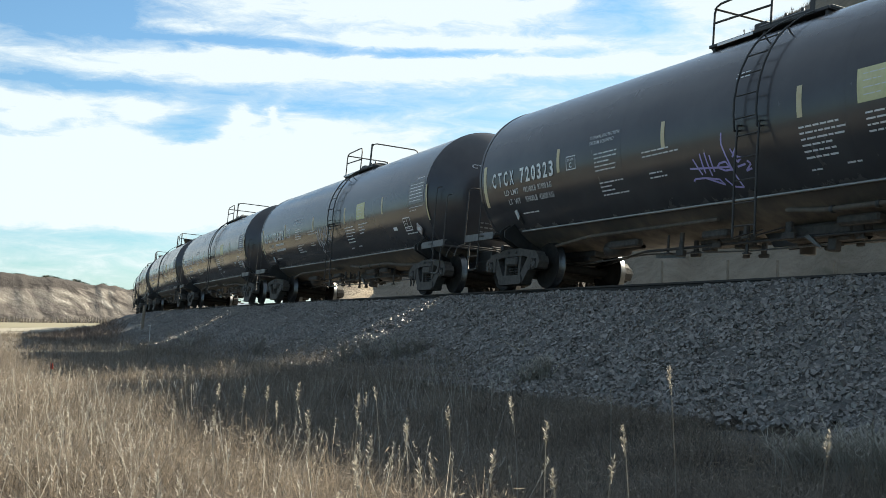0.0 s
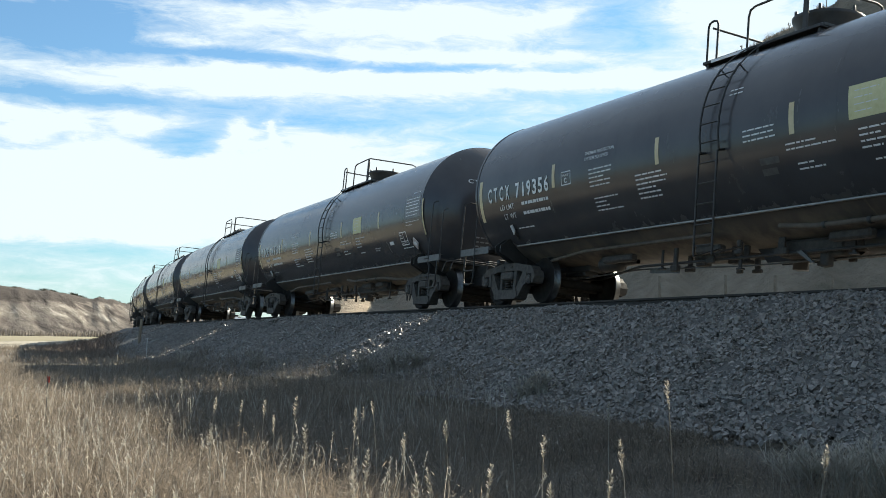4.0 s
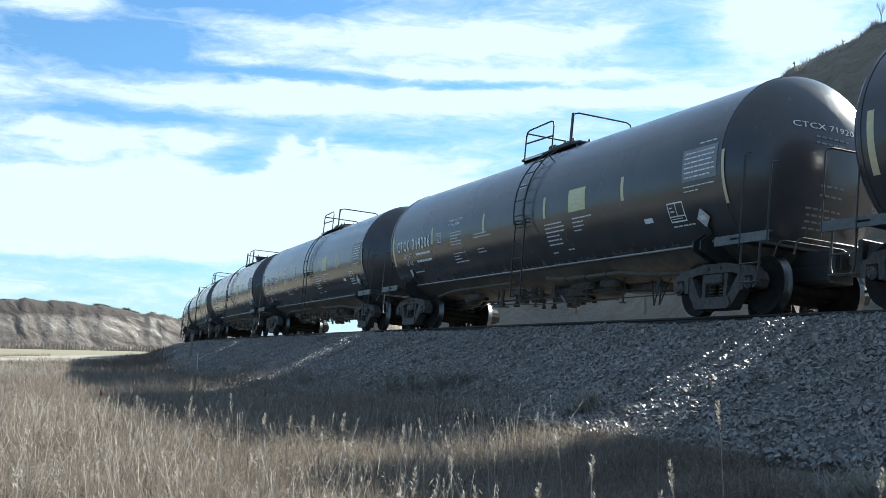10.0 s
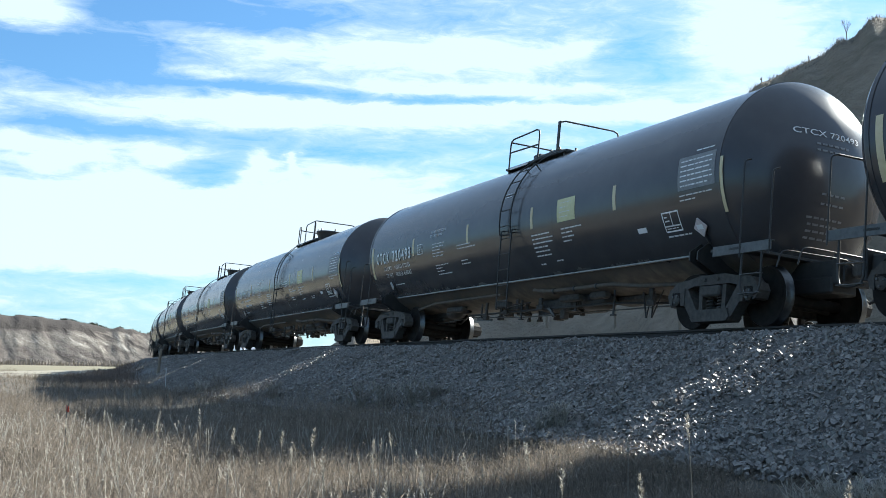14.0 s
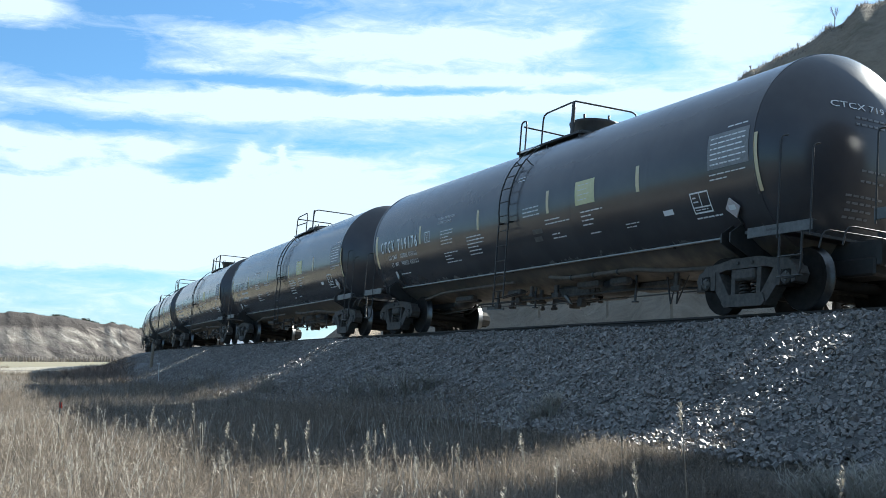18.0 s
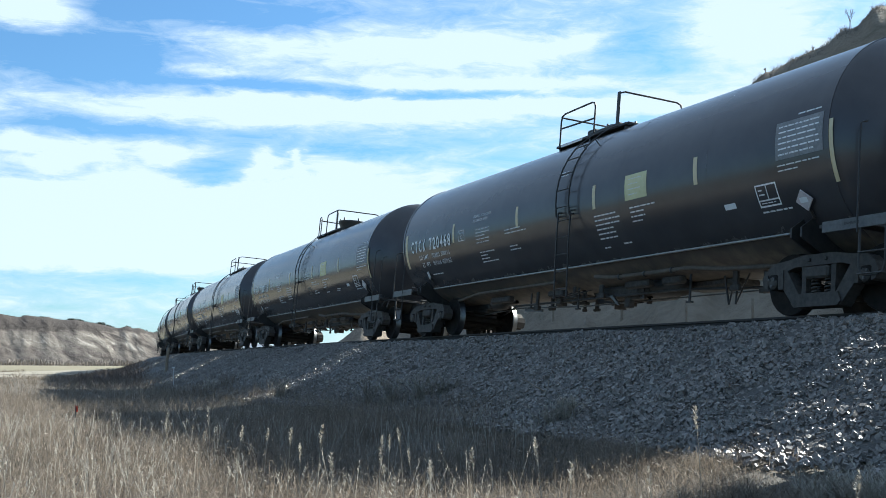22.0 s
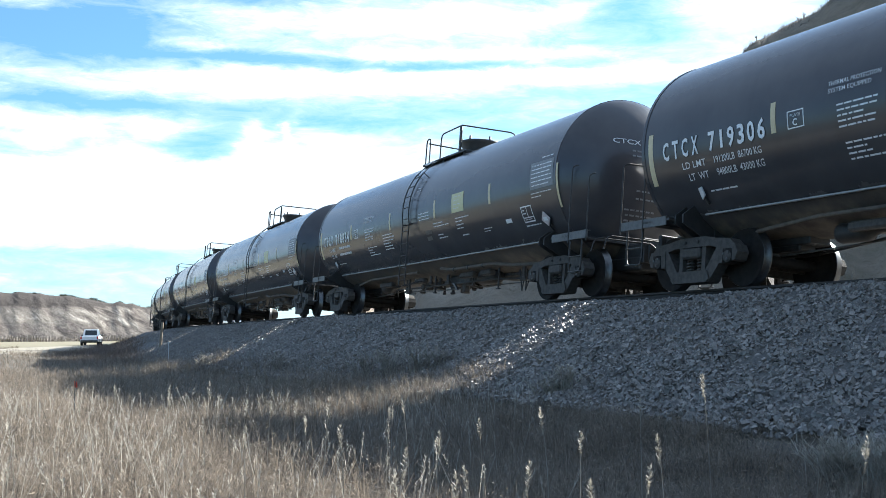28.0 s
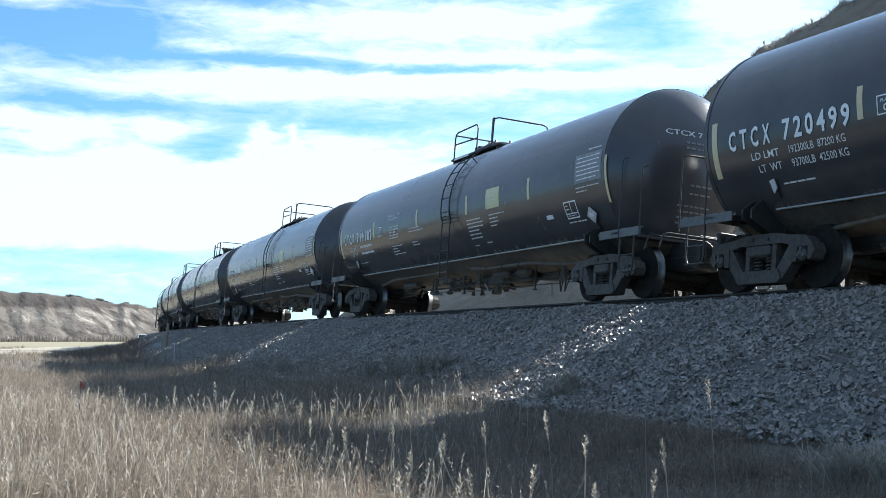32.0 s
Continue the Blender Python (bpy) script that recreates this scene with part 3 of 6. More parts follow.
def hill_height(A, Rr):
    a = np.degrees(A)
    crest = np.interp(a, [-8.5, -6.5, -5.3, -4.5, -0.7, 3, 8, 13.3, 17.4, 21.9, 26, 31, 38, 46, 55, 70, 95], [0.0, 0.8, 1.6, 2.2, 3.6, 5.6, 8.8, 12.3, 15.1, 17.1, 17.9, 18.0, 17.0, 14.5, 12.0, 9.0, 0.0])
    far = 92.0
    top = far * np.tan(np.radians(crest)) + 1.0
    foot = np.interp(a, [-3, 10, 25, 50, 95], [58, 46, 36, 30, 26])
    wave = ripple(a * 0.5, Rr * 0.03, 1.0, 31) + 0.5 * ripple(a * 1.3, Rr * 0.08, 1.0, 32)
    u = (Rr - foot + 2.0 * wave) / (far - foot)
    z = ease(np.clip(u, 0, 1) * 0.86 + 0.07) 
    z = (z - ease(0.07)) / (ease(0.93) - ease(0.07))
    back = np.clip((Rr - far) / 120, 0, 1)
    return top * np.clip(z, 0, 1) * (1 - 0.75 * ease(back)) + 0.2 * wave * np.clip(z * 4, 0, 1) - 0.3 * (u < 0.01)


make_ground()
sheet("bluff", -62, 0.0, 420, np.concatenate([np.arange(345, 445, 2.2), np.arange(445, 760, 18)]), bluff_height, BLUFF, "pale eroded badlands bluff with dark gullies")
sheet("hillside", -8.5, 95, 280, np.concatenate([np.arange(24, 100, 1.3), np.arange(100, 215, 9)]), hill_height, HILL, "steep brown hillside of dry grass and earth")


def make_road():
    (ax, ay), (bx, by) = ROAD_LINE
    n = math.hypot(bx - ax, by - ay)
    ux, uy = (bx - ax) / n, (by - ay) / n
    d = np.arange(-220, 300, 4.0)
    cross = np.array([-3.6, -1.8, 0.0, 1.8, 3.6])
    rise = np.array([0.0, 0.04, 0.06, 0.04, 0.0])
    X = ax + ux * d[:, None] + uy * cross[None, :]
    Y = ay + uy * d[:, None] - ux * cross[None, :]
    Z = np.zeros_like(X) + 0.30 + rise[None, :]
    low = Z.copy() - 0.3
    k = len(cross)
    verts = np.concatenate([np.stack([X, Y, Z], -1).reshape(-1, 3), np.stack([X, Y, low], -1).reshape(-1, 3)])
    i = (np.arange(len(d) - 1)[:, None] * k + np.arange(k - 1)[None, :]).ravel()
    faces = np.stack([i, i + 1, i + 1 + k, i + k], -1)
    m = len(d) * k
    e0 = np.arange(len(d) - 1) * k
    edge = np.concatenate([np.stack([e0, e0 + k, e0 + k + m, e0 + m], -1), np.stack([e0 + k - 1, e0 + k - 1 + m, e0 + 2 * k - 1 + m, e0 + 2 * k - 1], -1)])
    bulk("road", verts, np.concatenate([faces, edge]), ROAD, "pale sandy gravel road beside the railway", "road", "structure")


make_road()
sheet("pale_field", -60, -7, 160, np.concatenate([np.arange(60, 140, 3.0), np.arange(140, 350, 8.0)]),
      lambda A, Rr: 0.10 - 0.30 * ease((84 - Rr) / 20) + 0.42 * ease((Rr - 92) / 60) + 0.05 * ripple(A * 200, Rr, 6.0, 51) - 0.6 * (Rr < 62), FIELD, "pale dry field beyond the road")


# ---- the railway: bed, rails, ties ----
def sweep(profile, s0, s1, step, closed=False):
    """A profile of (lat, height) corners carried along the track."""
    d = np.arange(s0, s1 + 0.01, step)
    lat, z = np.array([p[0] for p in profile]), np.array([p[1] for p in profile])
    xs, ys, a = track(d)
    X = xs[:, None] - np.cos(a)[:, None] * lat[None, :]
    Y = ys[:, None] - np.sin(a)[:, None] * lat[None, :]
    Z = np.repeat(z[None, :], len(d), 0)
    k = len(lat)
    m = k if closed else k - 1
    i = (np.arange(len(d) - 1)[:, None] * k + np.arange(m)[None, :]).ravel()
    j = (np.arange(len(d) - 1)[:, None] * k + (np.arange(m)[None, :] + 1) % k).ravel()
    return np.stack([X, Y, Z], -1), np.stack([i, j, j + k, i + k], -1)


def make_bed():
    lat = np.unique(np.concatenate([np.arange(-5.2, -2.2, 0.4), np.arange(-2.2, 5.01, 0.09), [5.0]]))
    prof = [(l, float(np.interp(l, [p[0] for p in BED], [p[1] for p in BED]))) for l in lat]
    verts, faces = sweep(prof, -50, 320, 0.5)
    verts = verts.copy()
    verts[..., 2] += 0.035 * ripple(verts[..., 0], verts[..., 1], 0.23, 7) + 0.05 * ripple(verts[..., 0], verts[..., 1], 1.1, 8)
    bulk("ballast_bed", verts.reshape(-1, 3), faces[:, ::-1], BALLAST_SHADED, "grey crushed-stone ballast embankment under the railway, gap shade in its colour", "ballast", "structure", True)


def make_rails():
    line = tagged(new("railway_track"), "steel railway track on wooden ties in grey ballast", "railway track", "", "structure")
    shape = [(-0.035, 0.0), (0.035, 0.0), (0.037, -0.03), (0.010, -0.045), (0.009, -0.13), (0.07, -0.155), (0.07, -0.17), (-0.07, -0.17), (-0.07, -0.155), (-0.009, -0.13), (-0.010, -0.045), (-0.037, -0.03)]
    for side in (-1, 1):
        base = RAIL_Z + side * GAUGE * math.sin(CANT)
        verts, faces = sweep([(side * GAUGE + l, base + h) for l, h in shape], -60, 330, 1.0, True)
        me = bpy.data.meshes.new("rail")
        me.from_pydata(verts.reshape(-1, 3).tolist(), [], faces[:, ::-1].tolist())
        me.materials.append(RAIL_SIDE)
        me.materials.append(RAIL_TOP)
        me.polygons.foreach_set("material_index", [1 if k % len(shape) == 0 else 0 for k in range(len(faces))])
        rail = new("rail", me)
        rail.parent = line
        tagged(rail, "rust-brown steel rail with a worn bright head")
    g = Geo().box((0, 0, 0), (0.23, 2.6, 0.18), 0.015).mesh("tie", TIE_WOOD)
    for k in range(180):
        s = -24 + 0.52 * k
        x, y, a = track(s)
        ob = new("tie", g)
        ob.parent = line
        ob.matrix_basis = Matrix.Translation((x, y, RAIL_Z - 0.265)) @ Matrix.Rotation(a + math.pi / 2, 4, "Z") @ Matrix.Rotation(CANT, 4, "X")
    return line


CUBE = np.array([(x, y, z) for x in (-1, 1) for y in (-1, 1) for z in (-1, 1)], float)
CUBE_FACES = np.array([(0, 1, 3, 2), (4, 6, 7, 5), (0, 4, 5, 1), (2, 3, 7, 6), (0, 2, 6, 4), (1, 5, 7, 3)])


def rotations(rng, n):
    q = rng.normal(size=(n, 4))
    q /= np.linalg.norm(q, axis=1)[:, None]
    w, x, y, z = q.T
    return np.stack([np.stack([1 - 2 * (y * y + z * z), 2 * (x * y - z * w), 2 * (x * z + y * w)], -1),
                     np.stack([2 * (x * y + z * w), 1 - 2 * (x * x + z * z), 2 * (y * z - x * w)], -1),
                     np.stack([2 * (x * z - y * w), 2 * (y * z + x * w), 1 - 2 * (x * x + y * y)], -1)], 1)


def make_stones():
    """Crushed stones on the near face of the bed, the size of a fist."""
    rng = np.random.RandomState(4)
    spans = [(-19, -6, 900), (-6, 8, 700), (8, 22, 360), (22, 46, 130)]
    S, Lt, big = [], [], []
    for s0, s1, dense in spans:
        n = int((s1 - s0) * 4.4 * dense)
        S.append(rng.uniform(s0, s1, n))
        Lt.append(rng.uniform(1.15, 5.6, n))
        big.append(rng.gamma(9.0, 0.00235, n).clip(0.010, 0.040))
    S, Lt, big = np.concatenate(S), np.concatenate(Lt), np.concatenate(big)
    keep = ((Lt < 4.7 + 0.3 * (S < -8)) | (rng.uniform(size=len(S)) < 0.45)) & ((S < 30) | (Lt < 3.5))
    S, Lt, big = S[keep], Lt[keep], big[keep]
    X, Y = beside(S, Lt)
    Z = np.interp(Lt, [p[0] for p in BED], [p[1] for p in BED]) + 0.035 * ripple(X, Y, 0.23, 7) + 0.05 * ripple(X, Y, 1.1, 8) + rng.uniform(-0.3, 0.7, len(S)) * big
    n = len(S)
    shape = CUBE[None] * rng.uniform(0.55, 1.0, (n, 8, 1)) * rng.uniform(0.6, 1.15, (n, 1, 3)) * big[:, None, None]
    shape = np.einsum("nij,nkj->nki", rotations(rng, n), shape) + np.stack([X, Y, Z], -1)[:, None, :]
    faces = (CUBE_FACES[None] + 8 * np.arange(n)[:, None, None]).reshape(-1, 4)
    bulk("ballast_stones", shape.reshape(-1, 3), faces, STONE, "loose grey crushed ballast stones on the bank", "ballast")


make_bed()
make_rails()
make_stones()

# ---- the tank cars ----
TR, TZ = 1.60, 2.38           # the tank's radius, and its middle above the rails
HALF = 7.64                   # half the shell's straight length


HEAD = 0.68                   # how far the dished heads stand out


def head_x(r):
    """How far along a head lies at r from the tank's middle line: a blunt dish with a tight knuckle."""
    return HALF + HEAD * max(1 - min(r / TR, 1.0) ** 2.3, 0.0) ** 0.8


def skin(x, z, off=0.004):
    """A place on the shell on the field's side."""
    return (x + 0.10, -math.sqrt(max((TR + off) ** 2 - (z - TZ) ** 2, 0.01)), z)


def patch(x0, x1, z0, z1, off=0.004, nx=1, nz=4, lean=0.0):
    """A thin plate laid on the shell."""
    g = Geo()
    row = [[skin(x0 + (x1 - x0) * i / nx + lean * j / nz, z0 + (z1 - z0) * j / nz, off) for i in range(nx + 1)] for j in range(nz + 1)]
    w = nx + 1
    verts = [p for r in row for p in r]
    g.add(verts, [(j * w + i, j * w + i + 1, (j + 1) * w + i + 1, (j + 1) * w + i) for j in range(nz) for i in range(nx)])
    return g


def join(geos):
    g = Geo()
    for o in geos:
        g.add(o.v, o.f)
    return g


def frame_patch(x0, x1, z0, z1, w=0.022):
    return join([patch(x0, x1, z0, z0 + w, nz=1), patch(x0, x1, z1 - w, z1, nz=1), patch(x0, x0 + w, z0 + w, z1 - w), patch(x1 - w, x1, z0 + w, z1 - w)])


def bars(x0, z_top, widths, tall=0.035, gap=0.075, seed=0, breaks=True):
    """Lines of small writing that cannot be read: rows of short bars."""
    rng = random.Random(seed)
    out = []
    for k, w in enumerate(widths):
        x, end, z = x0, x0 + w, z_top - k * gap
        while x < end - 0.02:
            n = min(end - x, rng.uniform(0.05, 0.19)) if breaks else end - x
            out.append(patch(x, x + n, z - (tall * 0.72 if breaks else tall), z, nz=1))
            x += n + 0.022
    return join(out)


def words(text, size, x0, z0):
    """Writing laid on the shell, from x0, with its foot at z0. size: the capitals' height."""
    corners, faces = flat_words(text)
    me = bpy.data.meshes.new("words")
    me.from_pydata([skin(x0 + x * size, z0 + y * size, 0.005 + 0.09 * size * size) for x, y, _ in corners], [], faces)
    return me


def words_wide(text, size, x0, x1, z0):
    me = words(text, size, x0, z0)
    xs = [v.co.x for v in me.vertices]
    lo, hi = min(xs), max(xs)
    for v in me.vertices:
        v.co.x = x0 + (v.co.x - lo) * (x1 - x0) / (hi - lo)
    return me


def lettered(name, me, material, parent, label):
    me.materials.clear()
    me.materials.append(material)
    return part(name, me, material, parent, label)


def side_frame_geo():
    """A cast side frame: a deep top chord, two slanted legs down to the spring seat, and pedestal jaws round the bearings."""
    g = Geo()
    y0, y1 = -0.10, 0.10
    top = [(-1.06, 0.60), (-0.92, 0.72), (-0.60, 0.75), (-0.30, 0.80), (0.30, 0.80), (0.60, 0.75), (0.92, 0.72), (1.06, 0.60), (1.02, 0.54), (0.70, 0.58), (0.45, 0.64), (-0.45, 0.64), (-0.70, 0.58), (-1.02, 0.54)]
    g.slab(top, y0, y1)
    for sx in (-1, 1):
        g.slab([(sx * x, z) for x, z in [(1.06, 0.62), (1.12, 0.50), (1.07, 0.38), (1.00, 0.36), (1.00, 0.56), (0.79, 0.56), (0.77, 0.34), (0.67, 0.34), (0.68, 0.62)]], y0 - 0.015, y1 + 0.015)
        g.slab([(sx * x, z) for x, z in [(0.84, 0.58), (0.71, 0.37), (0.45, 0.07), (0.29, 0.07), (0.29, 0.18), (0.36, 0.25), (0.61, 0.60)]], y0, y1)
        g.slab([(sx * x, z) for x, z in [(0.335, 0.68), (0.325, 0.40), (0.33, 0.18), (0.24, 0.18), (0.24, 0.68)]], y0 + 0.02, y1 - 0.02)
        g.lathe([(-0.13, 0.0), (-0.13, 0.085), (-0.10, 0.10), (0.10, 0.10)], 14, "y", (sx * 0.89, 0, 0.44))
    g.slab([(-0.48, 0.12), (-0.42, 0.06), (0.42, 0.06), (0.48, 0.12), (0.42, 0.25), (-0.42, 0.25)], y0 - 0.03, y1 + 0.03)
    g.box((0, -0.01, 0.54), (0.46, 0.26, 0.17), 0.03)
    for x in (-0.16, 0.16):
        g.box((x, -0.115, 0.72), (0.05, 0.03, 0.05), 0.008)
    return g


def wheelset_geo():
    g = Geo()
    for sy in (-1, 1):
        prof = [(0.075, 0.09), (0.075, 0.14), (0.035, 0.20), (0.030, 0.36), (0.062, 0.40), (0.068, 0.451)]
        g.lathe([(sy * (GAUGE + u - 0.035), r) for u, r in prof], 36, "y")
        g.lathe([(sy * (GAUGE + u - 0.035), r) for u, r in [(0.068, 0.451), (0.060, 0.456), (-0.030, 0.460), (-0.045, 0.485), (-0.066, 0.484)]], 36, "y", slot=1)
        g.lathe([(sy * (GAUGE + u - 0.035), r) for u, r in [(-0.066, 0.484), (-0.066, 0.40), (-0.03, 0.36), (-0.04, 0.20), (-0.10, 0.14), (-0.10, 0.09)]], 36, "y")
        g.lathe([(sy * 0.86, 0.115), (sy * 0.88, 0.125), (sy * 1.10, 0.125), (sy * 1.11, 0.11), (sy * 1.12, 0.07), (sy * 1.12, 0.0)], 20, "y")
        for k in range(3):
            a = 2 * math.pi * k / 3
            g.lathe([(sy * 1.115, 0.02), (sy * 1.15, 0.02), (sy * 1.15, 0.0)], 6, "y", (0.065 * math.sin(a), 0, 0.065 * math.cos(a)), slot=2, smooth=False)
    g.lathe([(-1.09, 0.085), (1.09, 0.085)], 14, "y")
    return g


MESH = {}


def truck_parts(car, x):
    """A two-axle truck under one end of a car."""
    if "truck" not in MESH:
        MESH["truck"] = Geo().box((0, 0, 0.62), (0.40, 2.0, 0.20), 0.03).lathe([(0.70, 0.28), (0.76, 0.28), (0.76, 0.0)], 18, "z").box((0.62, 0, 0.42), (0.10, 1.7, 0.12), 0.02).box((-0.62, 0, 0.42), (0.10, 1.7, 0.12), 0.02)
        for sx in (-1, 1):
            MESH["truck"].box((sx * 0.36, 0, 0.36), (0.09, 1.52, 0.16), 0.02)
            for sy in (-1, 1):
                MESH["truck"].box((sx * 0.40, sy * 0.75, 0.40), (0.07, 0.10, 0.34), 0.02)
        MESH["truck"] = MESH["truck"].mesh("truck", CAST_IRON)
        MESH["side_frame"] = side_frame_geo().mesh("side_frame", CAST_IRON)
        MESH["wheelset"] = wheelset_geo().mesh("wheelset", WHEEL_STEEL, TREAD_STEEL, PLATE_GREY)
        g = Geo()
        pts = [(0.055 * math.cos(a), 0.055 * math.sin(a), 0.245 + 0.26 * a / (2 * math.pi * 5)) for a in [2 * math.pi * 5 * k / 50 for k in range(51)]]
        g.tube(pts, 0.016, 5)
        MESH["spring"] = g.mesh("spring", CAST_IRON)
        MESH["adapter"] = Geo().box((0, 0, 0.60), (0.22, 0.17, 0.07), 0.02).mesh("bearing_adapter", CAST_IRON)
    truck = part("truck", MESH["truck"], None, car, "dusty dark cast-steel two-axle truck", (x, 0, 0))
    for sy in (-1, 1):
        part("side_frame", MESH["side_frame"], None, truck, "", (0, sy * 1.0, 0))
        for sx in (-0.13, 0.13):
            part("spring", MESH["spring"], None, truck, "", (sx, sy * 1.0, 0))
        for ax in (-0.89, 0.89):
            part("bearing_adapter", MESH["adapter"], None, truck, "", (ax, sy * 1.0, 0))
    for ax in (-0.89, 0.89):
        part("wheelset", MESH["wheelset"], None, truck, "dark steel wheels with bright treads", (ax, 0, 0.457))
    return truck


def ring(x, r, w=0.05, t=0.006):
    return Geo().lathe([(x - w / 2, r), (x - w / 2, r + t), (x + w / 2, r + t), (x + w / 2, r)], 72, "x", (0, 0, TZ), smooth=False)


def ladder_part(car, name, x, line, rungs, wide=0.42):
    """A ladder whose stiles follow a line of (y, z) places."""
    pts = [Vector((0, y, z)) for y, z in line]
    g = Geo()
    for sx in (-wide / 2, wide / 2):
        g.tube([(x + sx, p.y, p.z) for p in pts], 0.017, 6)
        for p in (pts[0], pts[-1]):
            n = Vector((0, p.y, p.z - TZ)).normalized()
            foot = Vector((0, 0, TZ)) + n * (TR - 0.02) if abs((p - Vector((0, 0, TZ))).length - TR) < 0.3 else Vector((0, p.y + 0.55, p.z + 0.2))
            g.tube([(x + sx, p.y, p.z), (x + sx, foot.y, foot.z)], 0.014, 5)
    lad = part(name, g, FRAME_PAINT, car, "black steel side ladder")
    long = [0.0]
    for a, b in zip(pts, pts[1:]):
        long.append(long[-1] + (b - a).length)
    for k in range(rungs):
        d = long[-1] * (k + 0.5) / rungs
        i = max(j for j in range(len(pts) - 1) if long[j] <= d)
        p = pts[i].lerp(pts[i + 1], (d - long[i]) / (long[i + 1] - long[i]))
        part("rung", Geo().tube([(x - wide / 2, p.y, p.z), (x + wide / 2, p.y, p.z)], 0.012, 6), FRAME_PAINT, lad)
    return lad


def rail_hoop(points, r=0.019):
    """A handrail tube with rounded corners."""
    pts = [Vector(p) for p in points]
    out = [pts[0]]
    for a, b, c in zip(pts, pts[1:], pts[2:]):
        k = min(0.14, (b - a).length * 0.4, (c - b).length * 0.4)
        p, q = b + (a - b).normalized() * k, b + (c - b).normalized() * k
        out += [p, (p + b * 2 + q) / 4, q]
    out.append(pts[-1])
    return Geo().tube(out, r, 7)


def end_gear(car, e):
    """Sill, coupler, steps and grab irons at one end; e is 1 or -1."""
    sill = Geo().box((e * 7.0, 0, 0.86), (3.7, 0.42, 0.36), 0.02).box((e * 8.78, 0, 0.88), (0.10, 0.62, 0.46), 0.015)
    sill.box((e * 7.9, 0, 0.66), (1.5, 0.50, 0.26), 0.03).box((e * 5.75, 0, 0.70), (0.7, 0.34, 0.20), 0.03)
    part("stub_sill", sill, FRAME_PAINT, car, "black steel stub sill")
    c = Geo().box((e * 8.90, 0, 0.86), (0.22, 0.13, 0.15), 0.03).box((e * 9.03, 0.06, 0.86), (0.16, 0.12, 0.28), 0.04).box((e * 9.02, -0.10, 0.86), (0.12, 0.10, 0.24), 0.04)
    part("coupler", c, CAST_IRON, car, "rusty cast knuckle coupler")
    hose = [(e * 8.82, 0.35, 0.80), (e * 8.95, 0.33, 0.62), (e * 9.02, 0.22, 0.45), (e * 9.05, 0.1, 0.40)]
    part("air_hose", rail_hoop(hose, 0.022), RUBBER, car, "black rubber brake hose")
    lever = [(e * 8.86, -1.45, 0.72), (e * 8.86, -1.38, 0.98), (e * 8.88, -0.2, 1.0), (e * 8.92, -0.12, 0.92)]
    part("uncoupling_lever", rail_hoop(lever, 0.013), FRAME_PAINT, car, "black steel uncoupling rod")
    b = Geo()
    for sy in (-1, 1):
        b.slab([(e * 6.70, 0.70), (e * 6.96, 0.70), (e * 6.96, 1.15), (e * 6.70, 1.15)], sy * 0.2, sy * 0.75)
        outline = [(0.2, 0.72), (0.95, 0.80), (1.38, 1.00), (1.38, 1.14), (1.15, 1.32), (1.02, 1.22), (0.70, 1.02), (0.2, 0.95)]
        n = len(outline)
        for x in (6.72, 6.92):
            verts = [(e * x, sy * y, z) for y, z in outline] + [(e * (x + 0.03), sy * y, z) for y, z in outline]
            b.add(verts, [tuple(range(n)), tuple(range(2 * n - 1, n - 1, -1))] + [(k, n + k, n + (k + 1) % n, (k + 1) % n) for k in range(n)])
    part("body_bolster", b, FRAME_PAINT, car, "black steel body bolster plates")
    k = 0.45 if e < 0 else 0.0
    deck = Geo().box((e * (8.00 - k), 0, 1.06), (0.28, 3.0, 0.05), 0.008)
    for sy in (-1, 1):
        deck.box((e * (7.75 - k), sy * 1.36, 1.07), (0.70, 0.26, 0.05), 0.008)
    part("end_platform", deck, FRAME_PAINT, car, "black steel end platform")
    for sy in (-1, 1):
        side = part("step_plate", Geo().box((e * (8.12 - k), sy * 1.49, 1.05), (1.30, 0.02, 0.15), 0.004).box((e * (8.12 - k), sy * 1.46, 1.115), (1.30, 0.07, 0.012), 0.003), PLATE_GREY, car, "worn grey step plate at the car's corner")
        for x in (8.10, 8.74):
            z = 2.38 if x < 8.5 else 2.14
            part("grab_iron", rail_hoop([(e * (x - k), sy * 1.50, 0.92), (e * (x - k), sy * 1.50, z), (e * (x - k), sy * 1.38, z + 0.04)], 0.013), FRAME_PAINT, car, "thin upright grab iron")
        step = rail_hoop([(e * (8.12 - k), sy * 1.47, 1.04), (e * (8.12 - k), sy * 1.47, 0.36), (e * (8.56 - k), sy * 1.47, 0.36), (e * (8.56 - k), sy * 1.47, 1.04)], 0.018)
        s = part("sill_step", step, FRAME_PAINT, car, "hanging steel sill step")
        for z in (0.38, 0.66):
            part("tread", Geo().box((e * (8.34 - k), sy * 1.47, z), (0.46, 0.06, 0.014), 0.004), PLATE_GREY, s)
    if e < 0:
        part("end_rail", rail_hoop([(e * (8.74 - k), -1.38, 2.18), (e * (8.74 - k), -0.8, 2.2), (e * (8.74 - k), 0.8, 2.2), (e * (8.74 - k), 1.38, 2.18)], 0.016), FRAME_PAINT, car, "black end handrail")


